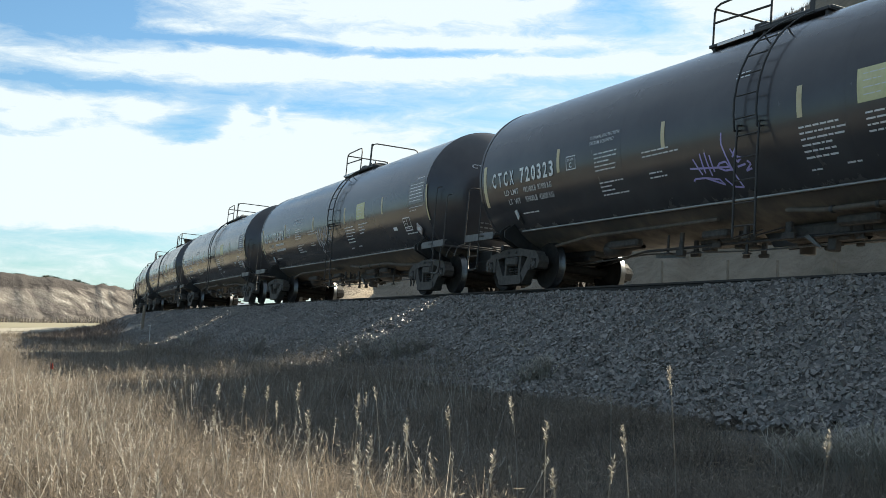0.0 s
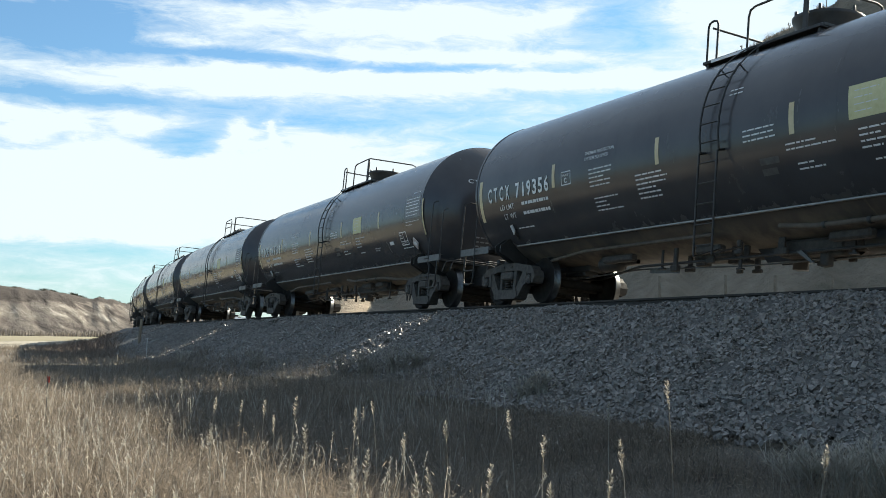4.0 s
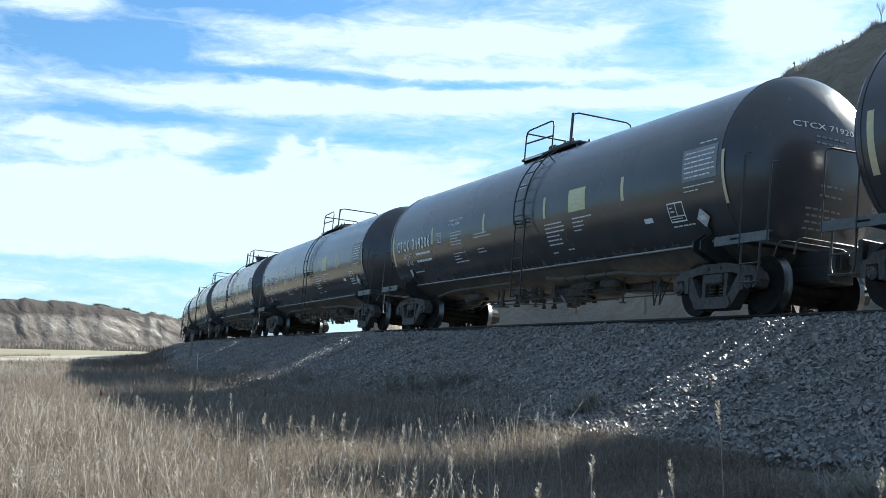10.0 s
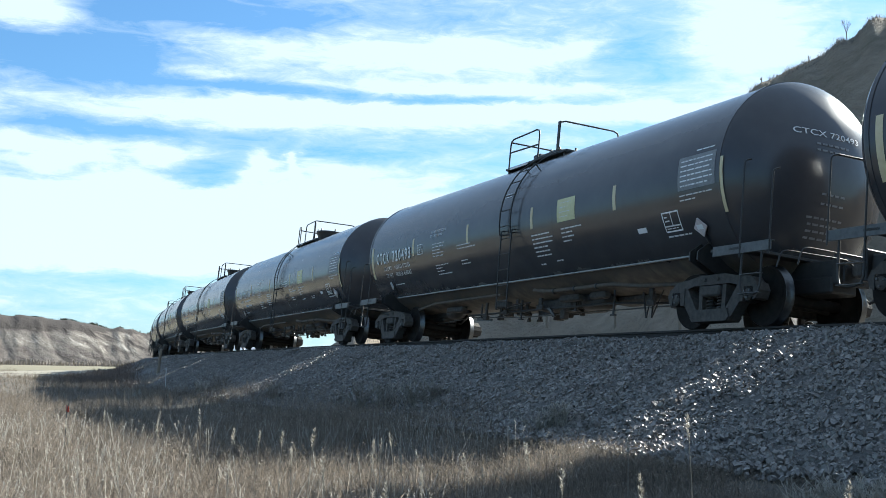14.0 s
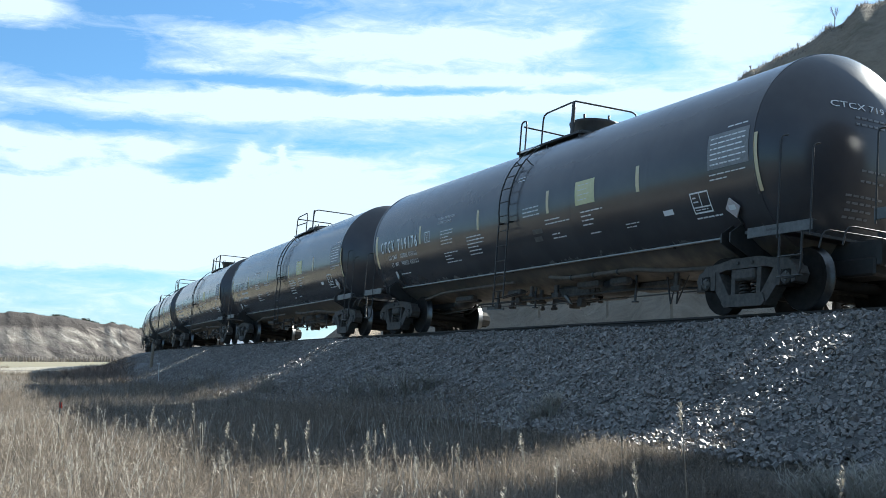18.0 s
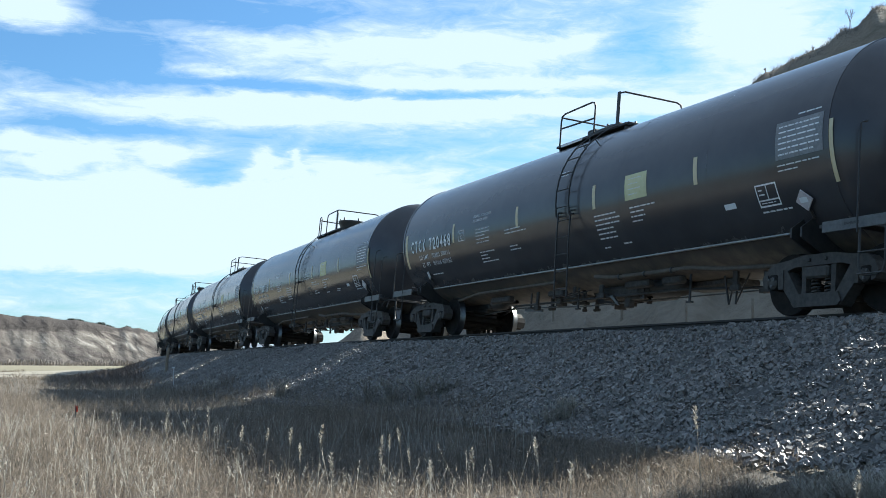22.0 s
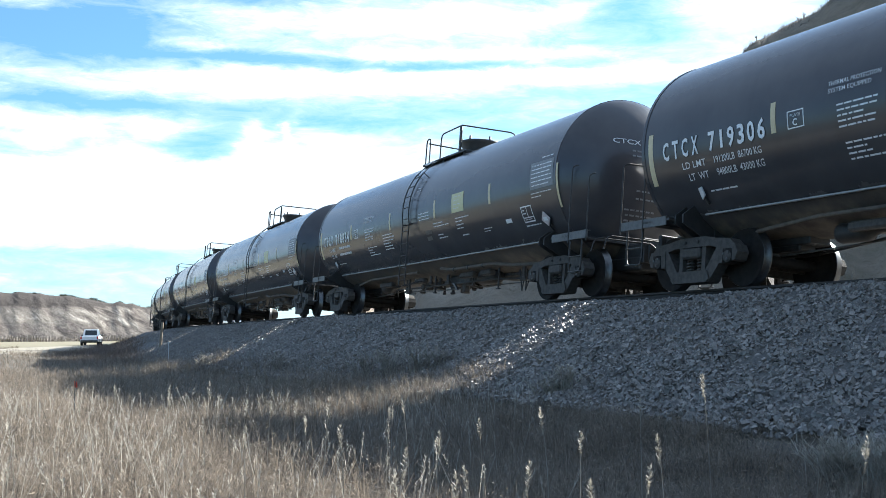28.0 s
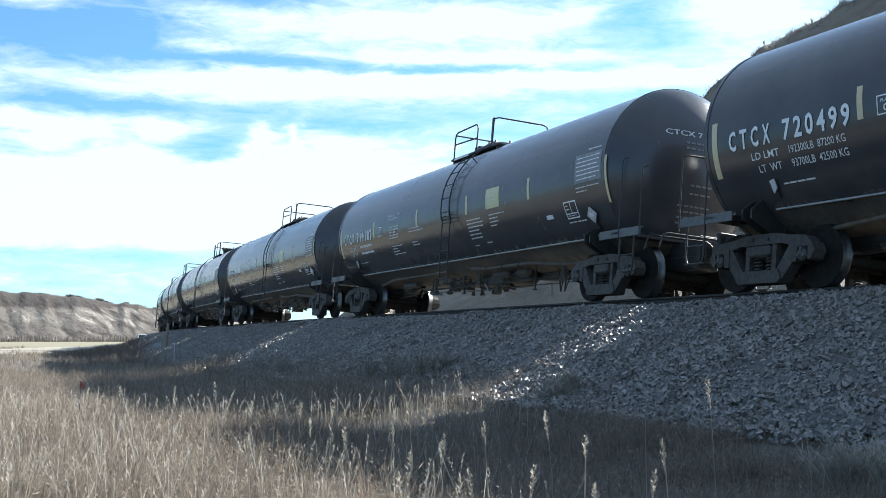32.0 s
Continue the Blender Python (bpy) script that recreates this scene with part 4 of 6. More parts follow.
def under_gear(car):
    """Pipes, brake parts and the outlet below the tank's belly."""
    part("outlet_valve", Geo().lathe([(0.44, 0.0), (0.44, 0.12), (0.55, 0.12), (0.56, 0.17), (0.62, 0.17), (0.64, 0.24), (0.86, 0.26)], 20, "z", (0.35, 0, 0)), FRAME_PAINT, car, "bottom outlet valve")
    part("brake_cylinder", Geo().lathe([(-4.3, 0.0), (-4.3, 0.13), (-4.25, 0.15), (-3.75, 0.15), (-3.7, 0.10), (-3.55, 0.05), (-3.2, 0.04)], 18, "x", (0, -0.45, 0.72)), FRAME_PAINT, car, "brake cylinder")
    part("air_reservoir", Geo().lathe([(2.0, 0.0), (2.02, 0.12), (2.1, 0.17), (2.9, 0.17), (2.98, 0.12), (3.0, 0.0)], 18, "x", (0, -0.35, 0.70)), FRAME_PAINT, car, "brake air reservoir tank")
    part("control_valve", Geo().box((1.45, -0.35, 0.66), (0.42, 0.26, 0.26), 0.03).box((1.30, -0.42, 0.48), (0.16, 0.14, 0.20), 0.02).lathe([(1.6, 0.0), (1.6, 0.09), (1.85, 0.09)], 12, "x", (0, -0.35, 0.62)), CAST_IRON, car, "brake control valve")
    part("train_pipe", rail_hoop([(-8.7, 0.42, 0.78), (-6.0, 0.62, 0.64), (-3.0, -0.55, 0.60), (3.2, -0.55, 0.60), (5.6, 0.5, 0.64), (8.7, 0.42, 0.78)], 0.024), FRAME_PAINT, car, "brake pipe under the belly")
    heater = [(0.9, -0.95, 0.93), (1.6, -0.98, 0.86), (3.9, -0.98, 0.86), (4.6, -0.85, 0.80), (5.8, -0.70, 0.78)]
    part("heater_pipe", rail_hoop(heater, 0.042), DUSTY_PIPE, car, "dusty brown lagged heater pipe")
    part("heater_pipe", rail_hoop([(-5.7, -0.75, 0.84), (-4.2, -0.95, 0.90), (-0.6, -0.95, 0.92)], 0.035), DUSTY_PIPE, car, "dusty brown heater pipe")
    for x in (1.8, 2.6, 3.4):
        part("pipe_clamp", Geo().lathe([(x - 0.03, 0.043), (x - 0.03, 0.055), (x + 0.03, 0.055), (x + 0.03, 0.043)], 12, "x", (0, -0.98, 0.86)), FRAME_PAINT, car)
    part("brake_rod", rail_hoop([(-5.9, -0.1, 0.55), (-3.3, -0.3, 0.60), (-0.5, -0.35, 0.50), (5.9, -0.12, 0.55)], 0.014), PLATE_GREY, car, "thin steel brake rod")
    for x in (-2.4, -0.4, 1.9, 3.3):
        z = 0.46 + 0.09 * math.sin(x * 7.0)
        part("pipe_hanger", Geo().box((x, -0.52, (z + 0.86) / 2), (0.05, 0.03, 0.86 - z), 0.006).box((x, -0.52, z), (0.14, 0.07, 0.03), 0.006), FRAME_PAINT, car)
    for x, d in ((4.0, 0.10), (4.35, -0.08)):
        part("safety_hanger", Geo().tube([(x, -0.35, 0.80), (x + d, -0.32, 0.32)], 0.018, 6).tube([(x + 0.28, -0.35, 0.80), (x + d, -0.32, 0.32)], 0.014, 6), FRAME_PAINT, car)
    part("brake_lever", Geo().slab([(-2.9, 0.58), (-2.1, 0.52), (-2.1, 0.46), (-2.9, 0.50)], -0.40, -0.37), PLATE_GREY, car, "worn brake lever")
    part("brake_lever", Geo().slab([(0.9, 0.60), (1.2, 0.42), (1.25, 0.42), (1.0, 0.62)], -0.62, -0.58), PLATE_GREY, car, "worn brake lever")
    rig = Geo()
    rng = random.Random(8)
    for _ in range(17):
        x, y = rng.uniform(-2.6, 5.4), rng.uniform(-0.75, 0.2)
        low, w = rng.uniform(0.44, 0.68), rng.uniform(0.10, 0.26)
        rig.box((x, y, (low + 0.84) / 2), (w * 0.5, 0.05, 0.84 - low), 0.01).box((x, y, low + 0.03), (w, rng.uniform(0.05, 0.16), rng.uniform(0.04, 0.12)), 0.012)
    for x, long in ((2.05, 0.75), (3.1, 0.55), (-0.9, 0.6), (-3.4, 0.9)):
        rig.box((x, -0.72, 0.74), (long, 0.16, 0.13), 0.03)
    rig.box((1.15, -0.1, 0.70), (1.7, 0.7, 0.24), 0.05).box((3.4, 0.05, 0.74), (1.5, 0.5, 0.16), 0.05).box((-1.4, 0.1, 0.76), (1.3, 0.5, 0.12), 0.04)
    tagged(part("brake_rigging", rig, CAST_IRON, car, "dusty brackets, valves and levers under the belly"), kind="stuff")
    skid = Geo().slab([(-0.5, 0.86), (-0.2, 0.56), (0.9, 0.56), (1.2, 0.86)], -0.16, -0.14).slab([(-0.5, 0.86), (-0.2, 0.56), (0.9, 0.56), (1.2, 0.86)], 0.14, 0.16)
    part("skid", skid, FRAME_PAINT, car, "outlet skid plates")


def top_gear(car, kind):
    plat = Geo().box((-0.05, -0.60, 3.90), (2.66, 0.30, 0.05), 0.006).box((-0.05, 0.60, 3.90), (2.66, 0.30, 0.05), 0.006)
    for x in (-1.30, 1.20):
        plat.box((x, 0, 3.92), (0.18, 1.4, 0.05), 0.006)
    for x in (-1.30, -0.1, 1.20):
        for sy in (-1, 1):
            plat.box((x, sy * 0.66, 3.82), (0.06, 0.10, 0.20), 0.006)
    part("platform", plat, FRAME_PAINT, car, "black grated platform on the tank's top")
    part("edge_strip", Geo().box((-0.72, -0.765, 3.88), (0.85, 0.012, 0.045), 0.003), LETTER_WHITE, car, "white strip on the platform's edge")
    z = 4.62
    if kind == "a":
        hoops = [[(-1.36, -0.68, 3.86), (-1.37, -0.68, z), (0.0, -0.68, z + 0.02), (0.0, -0.68, 3.92)],
                 [(0.86, -0.68, 3.92), (0.86, -0.68, z + 0.03), (0.88, 0.80, z + 0.05), (0.88, 0.80, 3.9)],
                 [(-1.37, -0.68, z - 0.05), (-1.37, 0.72, z - 0.03), (-1.37, 0.72, 3.9)],
                 [(-1.37, -0.68, 4.32), (0.0, -0.68, 4.28)]]
        lid = Geo().box((0.10, -0.05, 4.04), (1.15, 0.95, 0.12), 0.03).lathe([(3.85, 0.36), (4.06, 0.36), (4.10, 0.42), (4.16, 0.42), (4.20, 0.30), (4.20, 0.0)], 28, "z", (0.1, 0, 0)).box((-0.55, -0.3, 4.08), (0.30, 0.25, 0.24), 0.03)
    else:
        hoops = [[(-1.36, -0.68, 3.86), (-1.37, -0.68, z), (-1.12, -0.68, z), (-1.12, -0.68, 3.88)],
                 [(-0.38, -0.68, 3.92), (-0.38, -0.68, z - 0.02), (0.92, -0.68, z), (0.92, -0.68, 3.9)],
                 [(0.92, -0.68, z), (0.94, 0.82, z + 0.03), (0.94, 0.82, 3.9)],
                 [(-1.25, -0.68, 4.50), (-1.25, 0.72, 4.48), (-1.25, 0.72, 3.9)]]
        lid = Geo().lathe([(3.80, 0.46), (4.12, 0.47), (4.24, 0.54), (4.29, 0.55), (4.31, 0.50), (4.32, 0.0)], 32, "z", (0.66, 0, 0))
    for h in hoops:
        part("handrail", rail_hoop(h), FRAME_PAINT, car, "black tubular handrail")
    part("thick_post", Geo().box((0.90, -0.70, 4.26), (0.09, 0.03, 0.72), 0.006), FRAME_PAINT, car, "broad black rail post")
    part("manway", lid, FRAME_PAINT, car, "black domed manway cover")
    for k in range(6):
        a = k * math.pi / 3
        c = 0.10 if kind == "a" else 0.66
        rr, zz = (0.36, 4.20) if kind == "a" else (0.50, 4.35)
        part("manway_bolt", Geo().lathe([(zz - 0.05, 0.025), (zz + 0.04, 0.025), (zz + 0.04, 0.0)], 6, "z", (c + rr * math.cos(a), rr * math.sin(a), 0)), FRAME_PAINT, car)


def small(geo, material, car, label=""):
    return tagged(part("panel_writing", geo, material, car, label), kind="stuff")


def writing(car, kind):
    """Stripes, panels and lettering that every car of the kind carries."""
    for x in (-4.60, -1.42, 1.60, 4.62):
        part("reflective_stripe", patch(x - 0.05, x + 0.05, 2.04, 2.48), STRIPE_YELLOW, car, "cream upright reflective stripe")
    for x in (-7.50, 7.55):
        part("reflective_stripe", patch(x - 0.06, x + 0.06, 1.66, 2.50, nz=10), STRIPE_YELLOW, car, "yellow reflective stripe at the tank's end")
    part("yellow_panel", patch(2.62, 3.28, 2.05, 2.49, nz=6), PANEL_YELLOW, car, "yellow marking panel")
    small(bars(2.72, 2.42, [0.40, 0.32, 0.42, 0.28], 0.02, 0.09, 3), LETTER_DIM, car)
    part("data_panel", patch(6.48, 7.42, 2.10, 2.64, nz=8), LETTER_FAINT, car, "grey stencilled data panel")
    small(bars(6.54, 2.58, [0.8, 0.82, 0.78, 0.8, 0.82, 0.7], 0.03, 0.08, 4), LETTER_WHITE, car)
    small(bars(6.9, 2.72, [0.45], 0.03, 0.08, 5), LETTER_DIM, car)
    small(bars(6.5, 2.03, [0.85, 0.4], 0.025, 0.07, 6), LETTER_DIM, car)
    part("stencil_frame", frame_patch(5.95, 6.40, 1.52, 1.83), LETTER_WHITE, car, "white stencil frame")
    part("stencil_frame", join([patch(6.17, 6.19, 1.62, 1.81), patch(5.97, 6.38, 1.60, 1.62, nz=1), bars(6.0, 1.76, [0.12, 0.12], 0.03, 0.06, 8), bars(6.0, 1.58, [0.3], 0.02, 0.06, 9)]), LETTER_DIM, car)
    small(bars(5.95, 1.47, [0.62], 0.03, 0.06, 10), LETTER_DIM, car)
    part("white_plate", patch(5.18, 5.44, 1.58, 1.66), LETTER_WHITE, car, "small white plate")
    for kx, kind_of in ((6.90, 1), (-6.42, -1)):
        mid = skin(kx, 1.50, 0.06)
        n = Vector((0, mid[1], mid[2] - TZ)).normalized()
        u, w = Vector((1, 0, 0)), Vector((0, -n.z, n.y)) * -1
        if w.z < 0:
            w = -w
        if kind_of > 0:
            q = [Vector(mid) + u * a + w * b for a, b in ((-0.16, 0), (0, -0.16), (0.16, 0), (0, 0.16))]
        else:
            q = [Vector(mid) + u * a + w * b for a, b in ((-0.03, -0.20), (0.06, -0.13), (0.06, 0.02), (-0.03, 0.0))]
        back = [p - n * 0.02 for p in q]
        g = Geo().add(q + back, [(0, 1, 2, 3), (7, 6, 5, 4)] + [(k, 4 + k, 4 + (k + 1) % 4, (k + 1) % 4) for k in range(4)])
        part("placard" if kind_of > 0 else "tag_plate", g, PLACARD if kind_of > 0 else LETTER_DIM, car, "faded red diamond placard" if kind_of > 0 else "small pale tag plate")
        if kind_of > 0:
            part("placard_mark", Geo().add([Vector(mid) + n * 0.003 + u * a + w * b for a, b in ((-0.075, -0.03), (0.075, -0.03), (0.075, 0.05), (-0.075, 0.05))], [(0, 1, 2, 3)]), LETTER_WHITE, car, "white mark on the placard")
        part("placard_bracket", Geo().tube([Vector(mid) - n * 0.06 - w * 0.30, Vector(mid) - n * 0.02 - w * 0.05], 0.02, 6), FRAME_PAINT, car)
    if "thermal" not in MESH:
        MESH["thermal"] = words_wide("THERMAL PROTECTION", 0.06, -3.45, -2.55, 2.49)
        MESH["system"] = words_wide("SYSTEM EQUIPPED", 0.06, -3.45, -2.70, 2.39)
        MESH["c"] = words("C", 0.09, -4.22, 2.08)
        MESH["plate"] = words_wide("PLATE", 0.04, -4.16, -3.96, 2.20)
    for key in ("thermal", "system", "c", "plate"):
        tagged(lettered("stencil", MESH[key], LETTER_DIM if key != "c" else LETTER_WHITE, car, "white stencilled words"), kind="stuff")
    part("stencil_frame", frame_patch(-4.32, -4.00, 2.04, 2.29, 0.016), LETTER_WHITE, car)
    small(bars(-3.40, 2.22, [0.70, 0.68, 0.45, 0.66, 0.62], 0.032, 0.072, 11), LETTER_DIM, car)
    small(bars(-3.35, 1.72, [0.72, 0.34, 0.40, 0.78], 0.03, 0.066, 12), LETTER_DIM, car)
    small(bars(-6.25, 1.46, [0.62], 0.03, 0.06, 13), LETTER_DIM, car)
    if kind == "a":
        small(bars(-2.0, 2.06, [0.75, 0.95], 0.03, 0.07, 14), LETTER_DIM, car)
        small(bars(-1.9, 1.72, [0.35, 0.45], 0.03, 0.07, 15), LETTER_DIM, car)
        small(bars(1.55, 1.92, [0.72, 0.85, 0.78, 0.55, 0.62, 0.6], 0.034, 0.078, 16), LETTER_DIM, car)
        small(bars(2.72, 1.93, [0.75, 0.4, 0.42, 0.3], 0.032, 0.075, 17), LETTER_DIM, car)
        small(bars(1.55, 1.38, [0.2], 0.03, 0.07, 18), LETTER_DIM, car)
        small(bars(2.2, 1.40, [0.25], 0.03, 0.07, 19), LETTER_DIM, car)
    else:
        small(bars(-2.05, 1.95, [0.72, 0.85, 0.78, 0.5, 0.62, 0.6], 0.034, 0.072, 20), LETTER_DIM, car)
        small(bars(0.62, 2.24, [0.66, 0.62, 0.66], 0.032, 0.075, 21), LETTER_DIM, car)
        small(bars(1.45, 1.93, [0.6, 0.9], 0.03, 0.07, 22), LETTER_DIM, car)
        small(bars(1.6, 1.66, [0.3, 0.48], 0.03, 0.07, 23), LETTER_DIM, car)
        small(bars(2.75, 1.93, [0.78, 0.34, 0.40, 0.34], 0.032, 0.075, 24), LETTER_DIM, car)
        small(bars(2.9, 1.55, [0.35], 0.03, 0.07, 25), LETTER_DIM, car)
        small(bars(0.9, 1.80, [0.38, 0.30], 0.09, 0.14, 26, False), PLATE_GREY, car, "scuffed patch of paint")
        small(bars(4.05, 1.58, [0.40, 0.30], 0.022, 0.05, 27), LETTER_DIM, car)
    small(bars(0.2, 2.95, [0.28, 0.34], 0.03, 0.07, 28), LETTER_DIM, car)
    # small stencils on the tank's trailing end
    g = Geo()
    rng = random.Random(3)
    for k, (y0, wide, z, tall) in enumerate([(-0.32, 0.62, 2.82, 0.05), (-0.32, 0.50, 2.72, 0.05), (-0.20, 0.42, 2.05, 0.05), (-0.20, 0.40, 1.90, 0.05), (-0.40, 0.62, 1.68, 0.05), (-0.36, 0.5, 1.58, 0.05), (-0.36, 0.5, 1.48, 0.05), (-0.36, 0.42, 1.38, 0.05)]):
        y = y0
        while y < y0 + wide:
            n = rng.uniform(0.06, 0.11)
            q = []
            for yy, zz in ((y, z), (y + n, z), (y + n, z + tall * 0.65), (y, z + tall * 0.65)):
                rr = min(math.hypot(yy, zz - TZ), TR)
                q.append((head_x(rr) + 0.010, yy, zz))
            g.add(q, [(0, 1, 2, 3)])
            y += n + 0.03
    small(g, LETTER_FAINT, car, "small white stencils on the tank head")


def tank_car(kind):
    car = tagged(new("tank_car"), "black " + ("railway tank car with a low manway box and side hoop" if kind == "a" else "railway tank car with a flared round manway drum"), "tank car", "tank cars of the train")
    head = [(head_x(r), r) for r in [TR * (1 - (k / 16) ** 1.9) for k in range(17)]]
    prof = [(-x, r) for x, r in reversed(head)] + [(-HALF + 0.02, TR), (-2.5, TR), (2.5, TR), (HALF - 0.02, TR)] + head
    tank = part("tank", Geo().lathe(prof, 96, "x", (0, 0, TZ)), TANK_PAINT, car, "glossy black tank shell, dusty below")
    for x in (-7.60, 7.60):
        part("head_band", ring(x, TR, 0.07, 0.010), TANK_PAINT, car)
    for x in (-5.0, -2.5, 2.5, 5.0):
        part("seam_band", ring(x, TR, 0.03, 0.0015), TANK_PAINT, car)
    for sy in (-1, 1):
        strip = Geo().box((0, sy * 1.065, 1.15), (13.1, 0.05, 0.030), 0.006)
        part("jacket_seam", strip, SEAM_METAL, car, "pale metal seam along the lower side")
    for e in (-1, 1):
        end_gear(car, e)
        truck_parts(car, 6.98 if e > 0 else -6.83)
    arc = [(-(TR + 0.11) * math.cos(a), TZ + (TR + 0.11) * math.sin(a)) for a in [radians(-12 + 8.0 * k) for k in range(10)]]
    if kind == "a":
        ladder_part(car, "upper_ladder", 0.74, arc[:8], 5, 0.48)
        for sx in (0.50, 0.98):
            rod = [(sx, -(TR + 0.10) * math.cos(a), TZ + (TR + 0.10) * math.sin(a)) for a in [radians(44 + 5 * k) for k in range(5)]]
            part("grab_rod", Geo().tube(rod, 0.011, 5), FRAME_PAINT, car, "thin bent grab rod below the platform")
        ladder_part(car, "lower_ladder", 0.78, [(-1.66, 2.10), (-1.66, 1.5), (-1.62, 0.46)], 5, 0.46)
    else:
        ladder_part(car, "upper_ladder", 0.10, arc[:7], 5)
        for sx in (-0.11, 0.31):
            rod = [(sx, -(TR + 0.10) * math.cos(a), TZ + (TR + 0.10) * math.sin(a)) for a in [radians(36 + 6 * k) for k in range(6)]]
            part("grab_rod", Geo().tube(rod, 0.011, 5), FRAME_PAINT, car, "thin bent grab rod below the platform")
        ladder_part(car, "lower_ladder", 0.06, [(-1.66, 2.02), (-1.66, 1.5), (-1.64, 0.46)], 5)
    under_gear(car)
    top_gear(car, kind)
    writing(car, kind)
    return car


ROUND_TOPS = (3, 4, 10, 12, 13, 14, 16, 18, 20, 22, 23, 24, 27, 30, 33)
CARS = {}


def make_train():
    made = {"a": tank_car("a"), "b": tank_car("b")}
    ld, lt = words_wide("LD LMT", 0.10, -6.62, -6.05, 1.82), words_wide("LT  WT", 0.10, -6.52, -6.05, 1.64)
    used = set()
    jobs = [(j, "b" if j in ROUND_TOPS else "a") for j in range(-3, 35)]
    pairs = []
    for j, kind in jobs:
        pairs.append((j, made[kind] if kind not in used else copy_thing(made[kind], Matrix())))
        used.add(kind)
    signs = {c: words(c, 0.275, 0, 2.015) for c in "CTX0123456789"}
    for me in signs.values():
        lo, hi = min(v.co.x for v in me.vertices), max(v.co.x for v in me.vertices)
        for v in me.vertices:
            v.co.x = (v.co.x - lo) * 0.155 / max(hi - lo, 0.05)
        me.materials.append(LETTER_WHITE)
    for v in signs["1"].vertices:
        v.co.x = v.co.x * 0.42 + 0.05
    for j, car in pairs:
        CARS[j] = car
        text = "CTCX" + NUMBERS.get(j, "")
        for k, c in enumerate(text):
            x = -7.06 + 0.242 * k + (0.17 if k > 3 else 0) - 0.022 * max(k - 4, 0)
            part("numeral" if k > 3 else "letter", signs[c], None, car, "large white painted sign", (x, 0, 0))
        if j not in NUMBERS:
            small(bars(-5.98, 2.27, [1.18], 0.24, 0.3, j), LETTER_WHITE, car, "large white car number")
        end = words_wide("CTCX " + NUMBERS.get(j, "7"), 0.095, -0.60, 0.66 if j in NUMBERS else 0.0, 2.96)
        for v in end.vertices:
            y, z = v.co.x - 0.10, v.co.z
            v.co = (head_x(math.hypot(y, z - TZ)) + 0.012, y, z)
        tagged(lettered("stencil", end, LETTER_DIM, car, "white car number on the tank head"), kind="stuff")
        tagged(lettered("stencil", ld, LETTER_DIM, car, "white stencilled words"), kind="stuff")
        tagged(lettered("stencil", lt, LETTER_DIM, car, "white stencilled words"), kind="stuff")
        if j in WEIGHTS:
            for line, z in zip(WEIGHTS[j].split("|"), (1.82, 1.64)):
                tagged(lettered("stencil", words_wide(line, 0.10, -5.85, -4.80, z), LETTER_DIM, car, "white stencilled weights"), kind="stuff")
        else:
            small(join([bars(-5.85, z + 0.09, [1.05], 0.08, 0.2, j + 60) for z in (1.82, 1.64)]), LETTER_DIM, car, "white stencilled weights")


def scrawl(car, strokes, material, label, r=0.016):
    """Sprayed lines on the shell."""
    g = Geo()
    for line in strokes:
        pts = []
        for (x0, z0), (x1, z1) in zip(line, line[1:]):
            pts += [skin(x0 + (x1 - x0) * k / 4, z0 + (z1 - z0) * k / 4, 0.006) for k in range(4)]
        pts.append(skin(*line[-1], 0.006))
        for p, q in zip(pts, pts[1:]):
            d = Vector(q) - Vector(p)
            n = Vector((0, p[1], p[2] - TZ)).normalized()
            w = d.cross(n).normalized() * r
            g.add([Vector(p) - w, Vector(q) - w, Vector(q) + w, Vector(p) + w], [(0, 1, 2, 3)])
    tagged(part("graffiti", g, material, car, label), kind="stuff")


make_train()
scrawl(CARS[0], [[(-0.74, 1.79), (-0.62, 1.55)], [(-0.56, 1.85), (-0.54, 1.56)], [(-0.45, 1.85), (-0.41, 1.51)], [(-0.86, 1.66), (0.00, 1.59)], [(-0.35, 1.80), (-0.33, 1.56)], [(-0.24, 1.61), (-0.17, 1.66), (-0.03, 1.67), (0.05, 1.55), (-0.09, 1.55), (-0.22, 1.60)],
                 [(-0.01, 2.08), (-0.04, 1.92), (0.13, 1.30), (-0.06, 1.33), (-0.17, 1.45)], [(-0.87, 1.48), (-0.82, 1.51), (-0.58, 1.50), (-0.22, 1.37), (-0.29, 1.45), (-0.58, 1.50)], [(0.13, 1.83), (0.19, 1.72)], [(0.26, 1.83), (0.14, 1.71)], [(0.21, 1.72), (0.32, 1.68), (0.22, 1.63), (0.21, 1.72)], [(0.19, 1.57), (0.37, 1.59)], [(0.42, 1.63), (0.48, 1.58), (0.34, 1.50), (0.47, 1.52)]], SPRAY, "violet sprayed scrawl on the shell")
scrawl(CARS[1], [[(-1.18, 2.05), (-1.02, 1.55), (-0.98, 2.12), (-0.82, 1.50), (-0.74, 2.10)], [(-0.70, 2.0), (-0.78, 1.72), (-0.62, 1.58), (-0.50, 1.82), (-0.60, 2.08), (-0.70, 2.0)],
                 [(-0.48, 1.55), (-0.40, 2.10), (-0.30, 1.75), (-0.20, 2.12), (-0.16, 1.60)], [(-0.12, 1.62), (0.0, 2.10), (0.08, 1.66), (-0.06, 1.80)],
                 [(0.10, 2.08), (0.32, 1.98), (0.36, 1.74), (0.12, 1.62), (0.14, 2.02)], [(-0.95, 1.48), (-0.88, 1.32), (-0.80, 1.46)]], SPRAY_WHITE, "pale sprayed scrawl on the shell")
